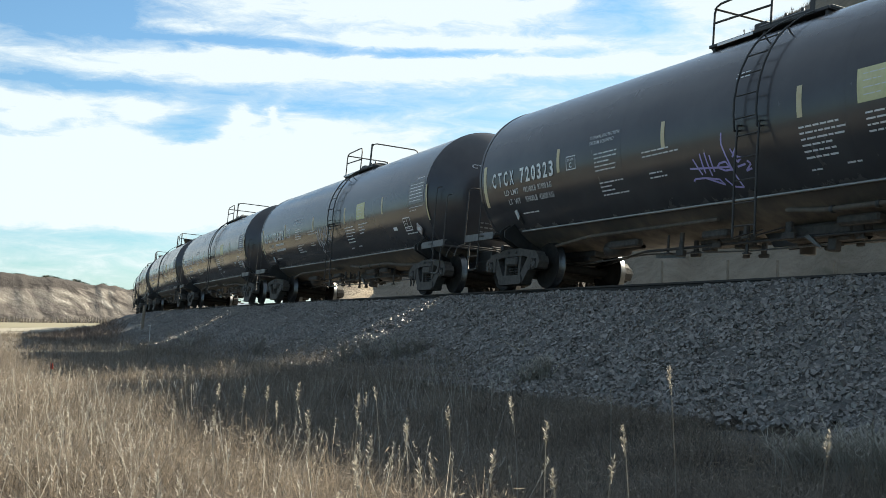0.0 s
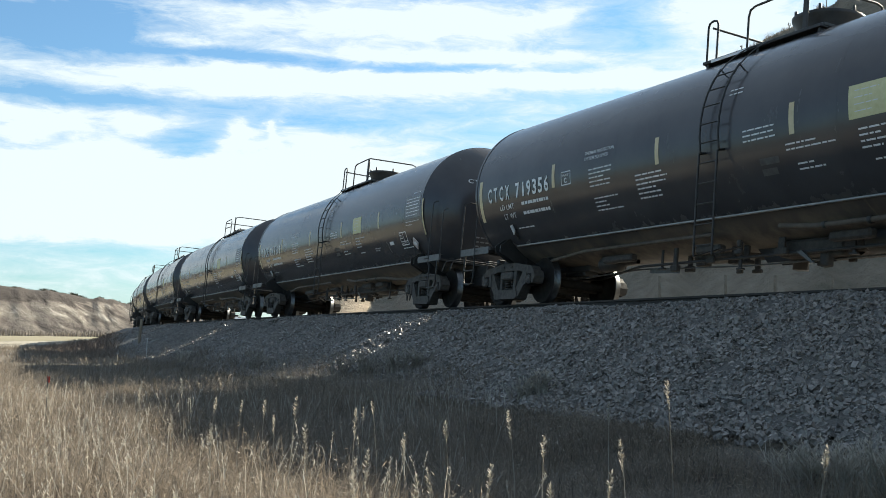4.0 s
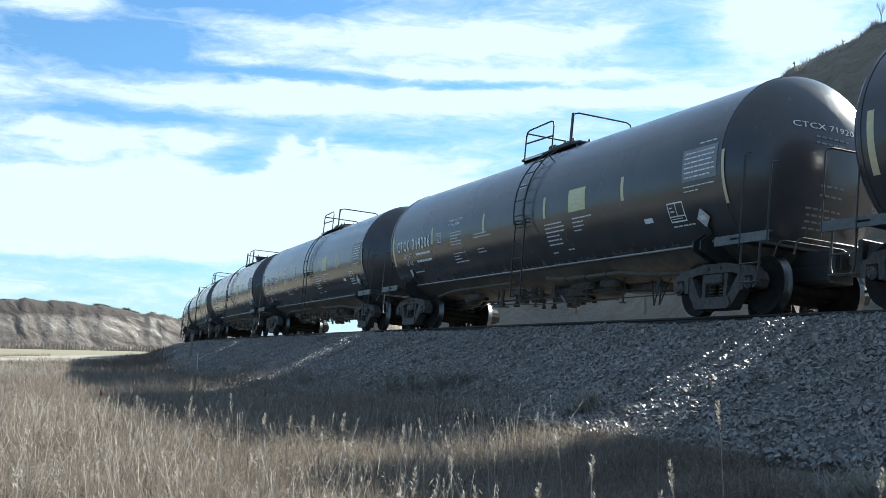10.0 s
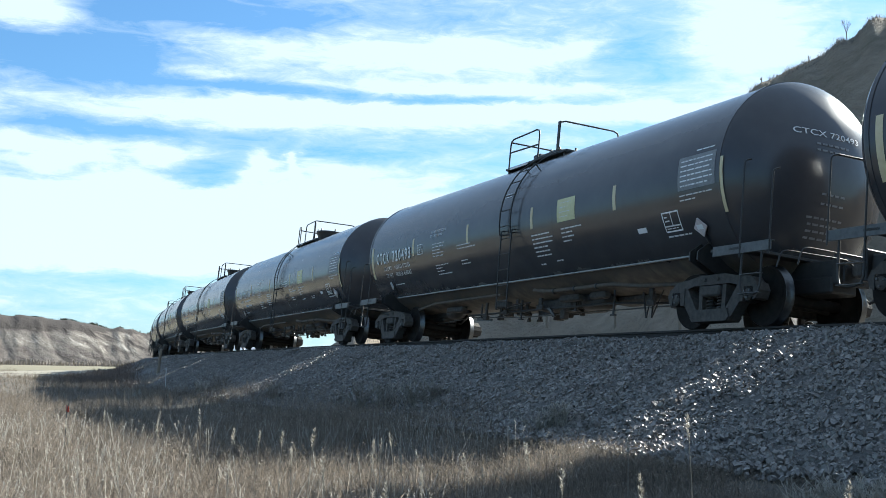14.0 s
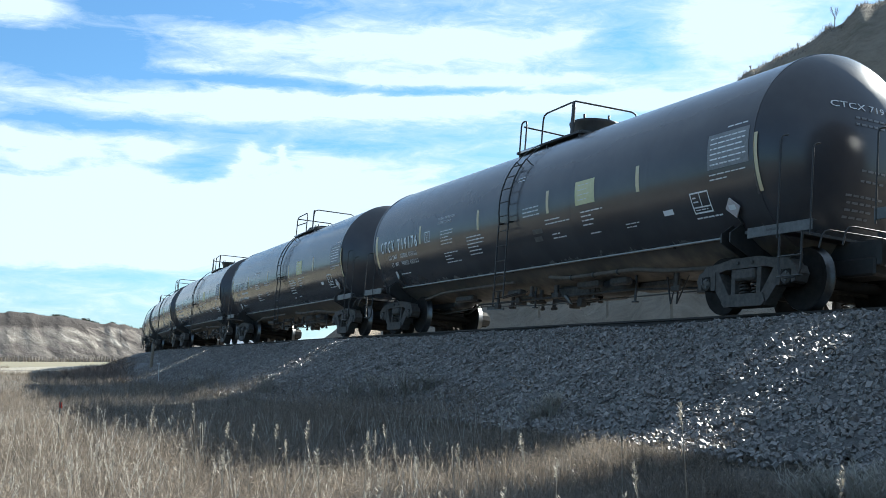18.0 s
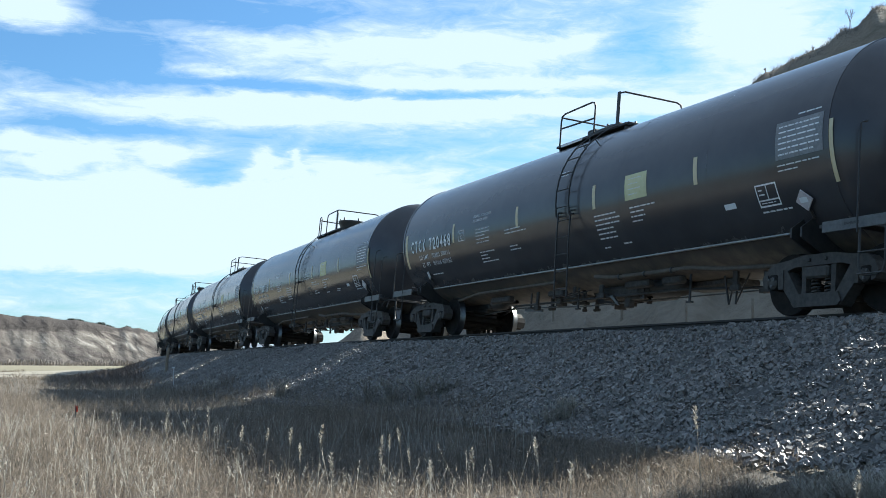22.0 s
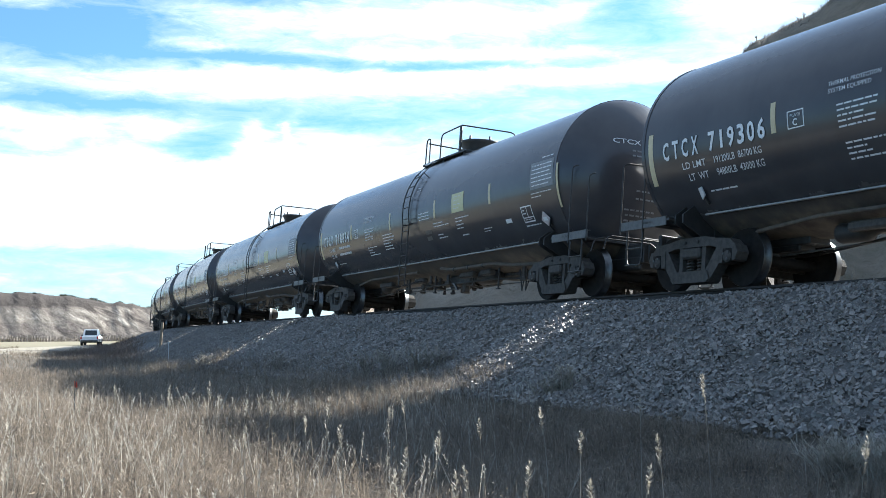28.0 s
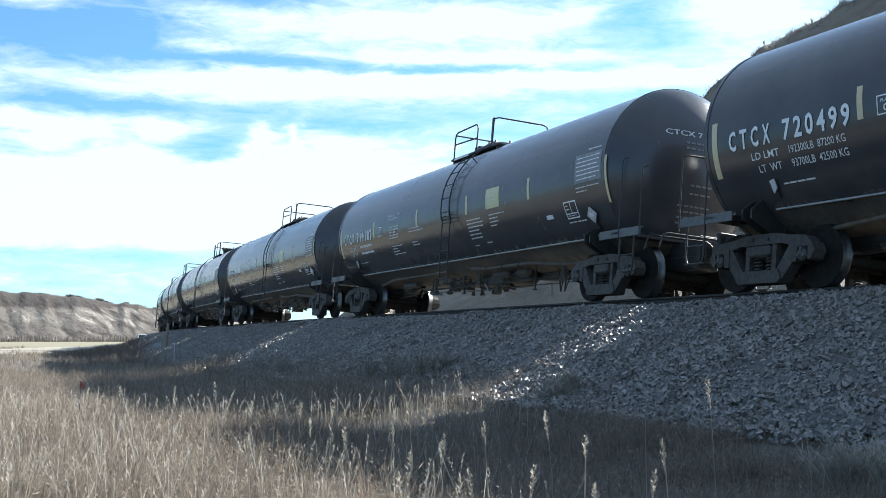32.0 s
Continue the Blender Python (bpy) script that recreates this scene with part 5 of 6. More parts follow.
scrawl(CARS[19], [[(-4.42, 1.90), (-4.22, 1.66), (-4.16, 1.92), (-4.10, 1.70)], [(-4.10, 1.80), (-3.98, 1.90), (-3.92, 1.70), (-4.04, 1.66), (-4.08, 1.80)], [(-3.90, 1.88), (-3.84, 1.62), (-3.72, 1.86), (-3.66, 1.64)],
                  [(-3.62, 1.90), (-3.44, 1.86), (-3.58, 1.74), (-3.40, 1.66), (-3.58, 1.60)], [(-4.05, 1.56), (-3.90, 1.36)], [(-3.86, 1.56), (-3.78, 1.44), (-3.62, 1.52)]], SPRAY_WHITE, "pale sprayed scrawl beside the car number", 0.022)


# ---- a pickup on the road ----
def pickup():
    car = tagged(new("pickup_truck"), "white pickup truck driving away on the gravel road", "pickup truck")
    low = [(-2.75, 0.62), (-2.72, 1.02), (-0.75, 1.05), (0.95, 1.05), (2.35, 1.02), (2.72, 0.86), (2.76, 0.58), (2.70, 0.42), (2.25, 0.40), (1.35, 0.40), (-1.30, 0.40), (-2.2, 0.40), (-2.72, 0.46)]
    part("body", Geo().slab(low, -0.96, 0.96), CAR_WHITE, car, "white body")
    cab = Geo()
    lo, hi = [(-0.80, 1.04), (1.20, 1.04)], [(-0.60, 1.80), (0.35, 1.82)]
    verts = [(x, s * 0.90, z) for s in (-1, 1) for x, z in lo] + [(x, s * 0.72, z) for s in (-1, 1) for x, z in hi]
    cab.add(verts, [(0, 1, 5, 4), (2, 3, 7, 6), (0, 2, 6, 4), (1, 3, 7, 5), (4, 5, 7, 6)])
    part("cab", cab, CAR_WHITE, car, "white cab")
    part("rear_window", Geo().add([(-0.795, -0.66, 1.16), (-0.795, 0.66, 1.16), (-0.65, 0.60, 1.70), (-0.65, -0.60, 1.70)], [(0, 1, 2, 3)]), CAR_GLASS, car, "dark rear window")
    part("windscreen", Geo().add([(1.12, -0.72, 1.12), (1.12, 0.72, 1.12), (0.46, 0.62, 1.74), (0.46, -0.62, 1.74)], [(0, 1, 2, 3)]), CAR_GLASS, car, "dark windscreen")
    for s in (-1, 1):
        part("side_window", Geo().add([(-0.62, s * 0.893, 1.12), (0.95, s * 0.893, 1.12), (0.35, s * 0.765, 1.70), (-0.52, s * 0.765, 1.70)], [(0, 1, 2, 3)]), CAR_GLASS, car, "dark side window")
        part("tail_light", Geo().box((-2.76, s * 0.86, 0.86), (0.05, 0.16, 0.30), 0.01), TAIL_RED, car, "red tail light")
        part("wing_mirror", Geo().box((0.85, s * 1.08, 1.16), (0.12, 0.24, 0.18), 0.03), CAR_TRIM, car, "black wing mirror")
    part("bumper", Geo().box((-2.84, 0, 0.52), (0.16, 1.8, 0.18), 0.03), PLATE_GREY, car, "grey rear bumper")
    part("tailgate", Geo().box((-2.755, 0, 0.80), (0.04, 1.46, 0.40), 0.012), CAR_WHITE, car, "white tailgate")
    part("underbody", Geo().box((0, 0, 0.40), (4.6, 1.5, 0.16), 0.03), CAR_TRIM, car, "dark underbody")
    tyre = Geo().lathe([(-0.12, 0.24), (-0.13, 0.34), (-0.10, 0.385), (0.10, 0.385), (0.13, 0.34), (0.12, 0.24)], 24, "y").mesh("tyre", RUBBER)
    rim = Geo().lathe([(-0.11, 0.0), (-0.10, 0.10), (-0.07, 0.24), (0.07, 0.24), (0.10, 0.10), (0.11, 0.0)], 16, "y").mesh("rim", PLATE_GREY)
    wheels = []
    for x in (-1.72, 1.80):
        for s in (-1, 1):
            hub = part("wheel", rim, None, car, "grey wheel rim", (x, s * 0.86, 0.385))
            part("tyre", tyre, None, hub, "black tyre")
            wheels.append(hub)
    return car, wheels


PICKUP, PICKUP_WHEELS = pickup()


# ---- posts and markers ----
def spot(az, r):
    """A place by azimuth in degrees to the right of +Y, and distance."""
    a = radians(az)
    x, y = math.sin(a) * r, math.cos(a) * r
    return x, y, float(ground_z(np.array([x]), np.array([y]))[0])


def upright(name, az, r, top, wide, material, label, category, lean=0.0):
    x, y, z = spot(az, r)
    g = Geo().tube([(0, 0, -0.1), (lean * 0.5, 0, (top - z) * 0.5), (lean, 0, top - z)], [wide * 0.55, wide * 0.5, wide * 0.45], 8)
    return thing(name, g, material, label, category, at=(x, y, z))


upright("wooden_post", -14.35, 52.0, 1.78, 0.13, POST_WOOD, "weathered wooden lineside post in the grass", "post", 0.1)
post = upright("marker_post", -13.95, 40.0, 0.92, 0.026, MARKER_SHADED, "thin white lineside marker post with a short cap", "marker post")
part("cap", Geo().box((-0.02, 0, post.dimensions.z - 0.12), (0.11, 0.04, 0.03), 0.01), MARKER_SHADED, post)
for k, (az, r, top) in enumerate([(-18.6, 13.0, 0.55)]):
    x, y, z = spot(az, r)
    flag = thing("survey_flag", Geo().tube([(0, 0, -0.05), (0.01, 0, top - z)], 0.006, 6), PLATE_GREY, "small red survey flag on a wire in the grass", "flag", at=(x, y, z))
    g = Geo().add([(0, 0, top - z), (0.018, 0.004, top - z - 0.015), (0.032, -0.01, top - z - 0.008), (0.036, 0.0, top - z - 0.075), (0.015, 0.008, top - z - 0.08), (0, 0, top - z - 0.075)], [(0, 1, 4, 5), (1, 2, 3, 4)])
    part("pennant", g, MARKER_RED, flag, "red plastic pennant")


def make_fence():
    fence = tagged(new("field_fence"), "far line of fence posts at the foot of the bluff", "fence")
    post_mesh = Geo().tube([(0, 0, -0.2), (0, 0, 1.35)], 0.11, 6).mesh("fence_post", POST_WOOD)
    prev = None
    for k in range(95):
        az = -24.0 + 0.14 * k
        x, y, z = spot(az, 330.0)
        ob = part("fence_post", post_mesh, None, fence, "", (x, y, z))
        ob.scale = (1, 1, 0.85 + 0.3 * random.random())
    for h in (0.5, 0.95):
        pts = [spot(-24.0 + 0.7 * k, 330.0) for k in range(20)]
        part("wire", Geo().tube([(x, y, z + h) for x, y, z in pts], 0.02, 4), RAIL_SIDE, fence)


make_fence()


def make_lineside_fence():
    """Short posts on the slope behind the track."""
    fence = tagged(new("lineside_fence"), "row of short weathered posts on the slope behind the railway", "fence")
    me = Geo().tube([(0, 0, -0.3), (0.01, 0, 1.15)], [0.075, 0.065], 7).mesh("fence_post", POST_WOOD)
    for az in (5.4, 8.9, 12.14, 15.4, 17.8, 20.5, 23.4, 26.6):
        a = radians(az)
        rise = lambda d: float(hill_height(np.array([[a]]), np.array([[d]]))[0, 0])
        r = min(np.arange(32.0, 70.0, 0.25), key=lambda d: abs(rise(d) + 0.15 - d * math.tan(radians(3.48))))
        part("fence_post", me, None, fence, "", (math.sin(a) * r, math.cos(a) * r, rise(r)))


make_lineside_fence()


# ---- growth ----
def make_blades(name, x, y, z, tall, wide, material, label, seed, bend=0.35, parts=3):
    """Grass blades as thin tapered ribbons."""
    rng = np.random.RandomState(seed)
    n = len(x)
    turn, lean_way = rng.uniform(0, 2 * np.pi, n), rng.uniform(0, 2 * np.pi, n)
    lean = np.minimum(rng.gamma(1.6, bend / 1.8, n), 1.9)
    u = np.linspace(0, 1, parts + 1)
    out = lean[:, None] * u[None, :] ** 1.7 * tall[:, None]
    up = tall[:, None] * u[None, :] * (1 - 0.26 * np.minimum(lean, 1.9)[:, None] * u[None, :])
    cx = x[:, None] + np.cos(lean_way)[:, None] * out
    cy = y[:, None] + np.sin(lean_way)[:, None] * out
    cz = z[:, None] + up
    half = wide[:, None] * (1 - 0.85 * u[None, :] ** 1.5) / 2
    ox, oy = np.cos(turn)[:, None] * half, np.sin(turn)[:, None] * half
    a = np.stack([cx - ox, cy - oy, cz], -1)
    b = np.stack([cx + ox, cy + oy, cz], -1)
    verts = np.stack([a, b], 2).reshape(-1, 3)
    k = 2 * (parts + 1)
    strip = np.array([(2 * i, 2 * i + 1, 2 * i + 3, 2 * i + 2) for i in range(parts)])
    faces = (strip[None] + k * np.arange(n)[:, None, None]).reshape(-1, 4)
    return bulk(name, verts, faces, material, label, "grass")


def make_grass():
    rng = np.random.RandomState(11)
    bands = [(2.6, 7.0, 3400), (7.0, 12.0, 1900), (12.0, 20.0, 640), (20.0, 36.0, 160), (36.0, 64.0, 60), (64, 110, 24)]
    xs, ys, far = [], [], []
    for r0, r1, dense in bands:
        a0, a1 = np.radians(-27.0), np.radians(29.0)
        n = int((a1 - a0) * (r1 * r1 - r0 * r0) / 2 * dense)
        r = np.sqrt(rng.uniform(r0 * r0, r1 * r1, n))
        a = rng.uniform(a0, a1, n)
        xs.append(np.sin(a) * r), ys.append(np.cos(a) * r), far.append(r)
    # thinner growth all round the place where one stands
    r, a = np.sqrt(rng.uniform(0.5, 140.0, 42000)), rng.uniform(0, 2 * np.pi, 42000)
    out = (r < 2.6) | ((a > np.radians(29)) & (a < np.radians(333)))
    xs.append((np.sin(a) * r)[out]), ys.append((np.cos(a) * r)[out]), far.append(r[out])
    x, y, r = np.concatenate(xs), np.concatenate(ys), np.concatenate(far)
    s, lat = along(x, y)
    clump = ripple(x, y, 0.55, 41) + 0.6 * ripple(x, y, 2.3, 42)
    edge = 4.15 + 0.40 * np.clip((-7 - s) / 7, 0, 1.0) + 0.35 * ripple(s, s * 0, 1.7, 43) + 0.2 * ripple(s, s * 0, 0.5, 44)
    keep = (lat > edge) & (clump + rng.uniform(-1.1, 1.1, len(x)) > -0.45) & (np.abs(road_off(x, y)) > 3.9) & (lat < 45)
    keep &= (r < 64) | (lat < 17)
    keep &= rng.uniform(size=len(x)) < np.clip((lat - edge + 0.3) / 0.6, 0.55, 1.0)
    x, y, r, s, lat, clump, edge = x[keep], y[keep], r[keep], s[keep], lat[keep], clump[keep], edge[keep]
    z = ground_z(x, y) - 0.02
    # low and thin beside the ballast, taller in the field
    rise = np.clip((lat - edge + 0.4) / (0.8 + 1.6 * np.clip((-9 - s) / 4, 0, 1)), 0.45, 1.0)
    tuft = np.clip(ripple(x, y, 0.9, 46) - 0.15, 0, 1) * np.clip((9.0 - lat) / 3.0, 0, 1)
    tall = np.clip(r / 2.6, 0.4, 1.0) * (0.19 + 0.07 * clump + 0.26 * tuft + np.minimum(rng.gamma(2.0, 0.055, len(x)), 0.24)) * rise
    tall *= 1 - 0.33 * np.clip((np.degrees(np.arctan2(x, y)) - 1) / 9, 0, 1) * np.clip((14 - r) / 4, 0, 1)
    wide = rng.uniform(0.0018, 0.0048, len(x)) * (1 + r / 16.0)
    # Towards the ballast most blades take the shade-toned colour.
    tan = rng.uniform(size=len(x)) < np.clip((lat - edge + 0.3) / 1.1, 0.12, 0.74) + 0.2 * ripple(x, y, 4.0, 45)
    make_blades("field_grass", x[tan], y[tan], z[tan], tall[tan], wide[tan], GRASS, "tall dry straw-coloured prairie grass", 12, 1.25, 2)
    make_blades("brown_grass", x[~tan], y[~tan], z[~tan], tall[~tan] * 0.9, wide[~tan], GRASS_SHADED, "dull grey-brown dead grass with shade in its colour", 13, 1.35, 2)
    # broken leaf ends, husks and small seed heads that hang among the blades
    pick = (r < 24) & (lat > edge + 0.9) & (rng.uniform(size=len(x)) < 0.62)
    x, y, z, r, tall = x[pick], y[pick], z[pick], r[pick], tall[pick]
    n = len(x)
    base = np.stack([x + rng.normal(0, 0.03, n), y + rng.normal(0, 0.03, n), z + tall * rng.uniform(0.35, 0.95, n)], -1)
    way, tip = rng.uniform(0, 2 * np.pi, n), rng.normal(0.35, 0.6, n)
    ray = np.stack([np.cos(way) * np.cos(tip), np.sin(way) * np.cos(tip), np.sin(tip)], -1)
    side = np.cross(ray, rng.normal(size=(n, 3)))
    side /= np.linalg.norm(side, axis=1)[:, None]
    long = (rng.gamma(3.0, 0.008, n) * (1 + r / 30))[:, None]
    half = (rng.uniform(0.0009, 0.0024, n) * (1 + r / 14))[:, None]
    verts = np.stack([base, base + ray * long * 0.45 + side * half, base + ray * long, base + ray * long * 0.45 - side * half], 1).reshape(-1, 3)
    bulk("leaf_bits", verts, 4 * np.arange(n)[:, None] + np.arange(4)[None, :], LITTER, "broken dry leaf ends and husks among the grass", "grass")


def make_bank_weeds():
    """Dark russet weeds on the far shoulder of the bank."""
    rng = np.random.RandomState(31)
    n = 46000
    s, lat = rng.uniform(16, 125, n), rng.uniform(2.4, 8.8, n)
    x, y = beside(s, lat)
    fill = np.clip((s - 16) / 14, 0, 1) * np.clip((lat - 2.4 - 2.4 * np.clip((44 - s) / 18, 0, 1)) / 0.6, 0, 1)
    keep = (rng.uniform(size=n) < fill * (0.85 + 0.4 * ripple(x, y, 2.5, 71))) & (np.abs(road_off(x, y)) > 5.0)
    x, y, s, lat = x[keep], y[keep], s[keep], lat[keep]
    tall = np.interp(lat, [2.4, 4.5, 5.6, 7.0, 8.8], [0.16, 0.42, 0.72, 0.58, 0.20]) * np.clip((s - 10) / 20, 0.3, 1) * rng.uniform(0.6, 1.12, len(x)) * (1 + 0.2 * ripple(x, y, 3.0, 72))
    make_blades("bank_weeds", x, y, ground_z(x, y) - 0.03, tall, rng.uniform(0.012, 0.032, len(x)), WEEDS, "dark russet dead weeds on the bank's shoulder", 32, 0.8, 2)


make_bank_weeds()
make_grass()


def make_seed_heads():
    """Thin flowering stems that stand out of the near grass, each with a loose head of spikelets."""
    rng = np.random.RandomState(23)
    n = 2400
    a, r = np.radians(rng.uniform(-26, 27, n)), np.sqrt(rng.uniform(2.8 ** 2, 15.0 ** 2, n))
    x, y = np.sin(a) * r, np.cos(a) * r
    s, lat = along(x, y)
    keep = (lat > 5.6 + 0.5 * ripple(x, y, 1.5, 61)) & (ripple(x, y, 1.4, 62) + rng.uniform(-0.7, 0.7, n) > 0.9 * np.clip((np.degrees(a) - 1) / 7, 0, 1))
    x, y, r = x[keep], y[keep], r[keep]
    n = len(x)
    z = ground_z(x, y)
    tall = rng.uniform(0.30, 0.50, n)
    way, lean = rng.uniform(0, 2 * np.pi, n), rng.uniform(0.02, 0.5, n) * tall
    tip = np.stack([x + np.cos(way) * lean, y + np.sin(way) * lean, z + tall], -1)
    foot = np.stack([x, y, z - 0.02], -1)
    mid = (tip + foot) / 2 + np.stack([-np.cos(way), -np.sin(way), np.zeros(n)], -1) * (lean * 0.22)[:, None]
    turn = rng.uniform(0, 2 * np.pi, n)
    side = np.stack([np.cos(turn), np.sin(turn), np.zeros(n)], -1) * (0.0013 * (1 + r / 16))[:, None]
    verts, faces = [], []
    stem = np.stack([foot - side, foot + side, mid + side, mid - side, tip + side * 0.6, tip - side * 0.6], 1)
    verts.append(stem.reshape(-1, 3))
    k = 6 * np.arange(n)[:, None]
    faces += [k + np.array([[0, 1, 2, 3]]), k + np.array([[3, 2, 4, 5]])]
    base = 6 * n
    back = (tip - mid) / np.linalg.norm(tip - mid, axis=1)[:, None]
    for i in range(9):
        u = 0.010 * i + rng.uniform(0, 0.006, n)
        p = tip - back * u[:, None]
        b = rng.uniform(0, 2 * np.pi, n)
        out = np.stack([np.cos(b), np.sin(b), rng.uniform(0.6, 1.6, n)], -1) * rng.uniform(0.007, 0.017, n)[:, None]
        wide = np.stack([-np.sin(b), np.cos(b), np.zeros(n)], -1) * (0.0026 * (1 + r / 20))[:, None]
        verts.append(np.stack([p, p + out * 0.5 + wide, p + out, p + out * 0.5 - wide], 1).reshape(-1, 3))
        faces.append(base + 4 * np.arange(n)[:, None] + np.array([[0, 1, 2, 3]]))
        base += 4 * n
    bulk("seed_heads", np.concatenate(verts), np.concatenate(faces), SEED, "pale dry seed heads on thin stems above the grass", "grass")


make_seed_heads()

# Tall stalks with plumes: azimuth, distance, height of the tip.
STALKS = [(12.9, 4.8, 0.84), (6.2, 4.4, 0.63), (10.6, 4.6, 0.60), (3.0, 4.2, 0.53), (-3.3, 4.3, 0.57), (-6.8, 5.6, 0.70), (-3.6, 5.4, 0.66), (-5.7, 5.0, 0.62),
          (-12.0, 9.0, 0.66), (-14.1, 8.6, 0.60), (-14.4, 9.4, 0.62), (-9.4, 8.0, 0.55), (9.6, 6.4, 0.66), (4.9, 6.0, 0.62), (7.0, 3.9, 0.50), (9.2, 4.2, 0.52),
          (-1.2, 5.0, 0.58), (1.5, 5.4, 0.60), (-8.2, 6.6, 0.63), (-10.8, 7.0, 0.62), (-16.8, 9.5, 0.62), (-18.3, 8.4, 0.60), (-0.2, 4.0, 0.52), (-2.2, 6.8, 0.62), (19.6, 4.4, 0.62), (17.8, 5.2, 0.55)]


STALKS += [(-22 + 1.8 * k + 1.4 * math.sin(k * 5.1), 5.2 + 2.3 * math.sin(k * 2.7) + 0.05 * k, 0.50 + 0.09 * math.sin(k * 1.9)) for k in range(14)]


def make_stalks():
    for k, (az, r, top) in enumerate(STALKS):
        rng = random.Random(100 + k)
        x, y, z = spot(az, r)
        h = top - z
        lean = rng.uniform(-0.05, 0.05)
        stem = [(0, 0, -0.03), (lean * 0.2, 0.01, h * 0.5), (lean * 0.6, 0.0, h * 0.8), (lean, 0.0, h)]
        ob = thing("grass_stalk", Geo().tube(stem, [0.0026, 0.0022, 0.0018, 0.0012], 5), SEED, "tall dry grass stalk with a pale seed plume", "grass stalk", "grass stalks in the field", at=(x, y, z))
        g = Geo()
        long = rng.uniform(0.09, 0.16)
        for i in range(60):
            u = rng.random()
            a = rng.uniform(0, 2 * math.pi)
            base = Vector((lean * (1 - 0.3 * u), 0, h - long * u))
            w = 0.003 + 0.017 * math.sin(math.pi * min(u * 1.05 + 0.05, 1.0))
            tip = base + Vector((math.cos(a) * w, math.sin(a) * w, rng.uniform(0.004, 0.022)))
            s = Vector((-math.sin(a), math.cos(a), 0)) * 0.0035
            mid = (base + tip) / 2
            g.add([base, mid + s, tip, mid - s], [(0, 1, 2, 3)])
        part("seed_plume", g, SEED, ob, "pale feathery seed plume")


make_stalks()


def weed_clump(az, r, tall, stems, seed):
    """A clump of thin arching dry stems with small pale side twigs."""
    rng = random.Random(seed)
    x, y, z = spot(az, r)
    ob = tagged(new("weed_clump"), "clump of pale arching dry weed stems beside the ballast", "weed", "weed clumps along the ballast's foot")
    ob.location = (x, y, z)
    g, thick = Geo(), 0.008 * min(r / 16, 1)
    for _ in range(stems):
        a, out, h = rng.uniform(0, 2 * math.pi), rng.uniform(0.08, 0.55) * tall, tall * rng.uniform(0.6, 1.05)
        foot = Vector((rng.gauss(0, 0.07), rng.gauss(0, 0.07), -0.04))
        line = [foot + Vector((math.cos(a) * out * u ** 1.8, math.sin(a) * out * u ** 1.8, h * (u - 0.22 * u * u))) for u in (0, 0.3, 0.6, 0.85, 1.0)]
        g.tube(line, [thick * q for q in (1.0, 0.9, 0.75, 0.6, 0.4)], 4, False)
        for _ in range(9):
            u = rng.uniform(0.45, 1.0)
            k = min(int(u * 4), 3)
            p = line[k].lerp(line[k + 1], u * 4 - k)
            b = rng.uniform(0, 2 * math.pi)
            q = p + Vector((math.cos(b), math.sin(b), rng.uniform(0.2, 1.2))) * rng.uniform(0.03, 0.08)
            w = Vector((-math.sin(b), math.cos(b), 0)) * thick
            g.add([p, (p + q) / 2 + w, q, (p + q) / 2 - w], [(0, 1, 2, 3)])
    tagged(part("foliage", g, SEED, ob), kind="stuff")
    return ob


def foot_of_bank(az, lat):
    """Distance at which a bearing meets a line beside the track."""
    d = np.arange(4.0, 60.0, 0.1)
    return float(d[np.argmin(np.abs(along(np.sin(radians(az)) * d, np.cos(radians(az)) * d)[1] - lat))])


for k, (az, lat, tall) in enumerate([(-4.2, 4.9, 0.62), (-2.9, 4.7, 0.60), (-1.4, 4.6, 0.66), (-0.3, 4.4, 0.48), (-8.6, 4.9, 0.55), (6.3, 4.7, 0.42), (5.2, 4.9, 0.34), (-12.2, 5.2, 0.5)]):
    weed_clump(az, foot_of_bank(az, lat), tall * 1.2, 34, 300 + k)
for k, (az, r, tall) in enumerate([(21.0, 7.6, 0.56), (19.3, 8.0, 0.44), (22.8, 7.2, 0.60), (24.6, 7.0, 0.55)]):
    weed_clump(az, r, tall, 70, 340 + k)


def dead_stick():
    """A bare forked stick that leans on the stones."""
    r = foot_of_bank(4.9, 4.2)
    x, y, z = spot(4.9, r)
    g = Geo().tube([(-0.30, 0.05, 0.30), (-0.12, 0.03, 0.20), (0.10, 0.0, 0.08), (0.30, -0.05, 0.02)], [0.005, 0.008, 0.010, 0.012], 6)
    g.tube([(0.02, 0.01, 0.12), (0.08, 0.04, 0.22), (0.07, 0.06, 0.30)], [0.006, 0.005, 0.003], 5)
    return thing("dead_stick", g, POST_WOOD, "bare forked stick leaning on the ballast stones", "stick", at=(x, y, z + 0.02))


dead_stick()


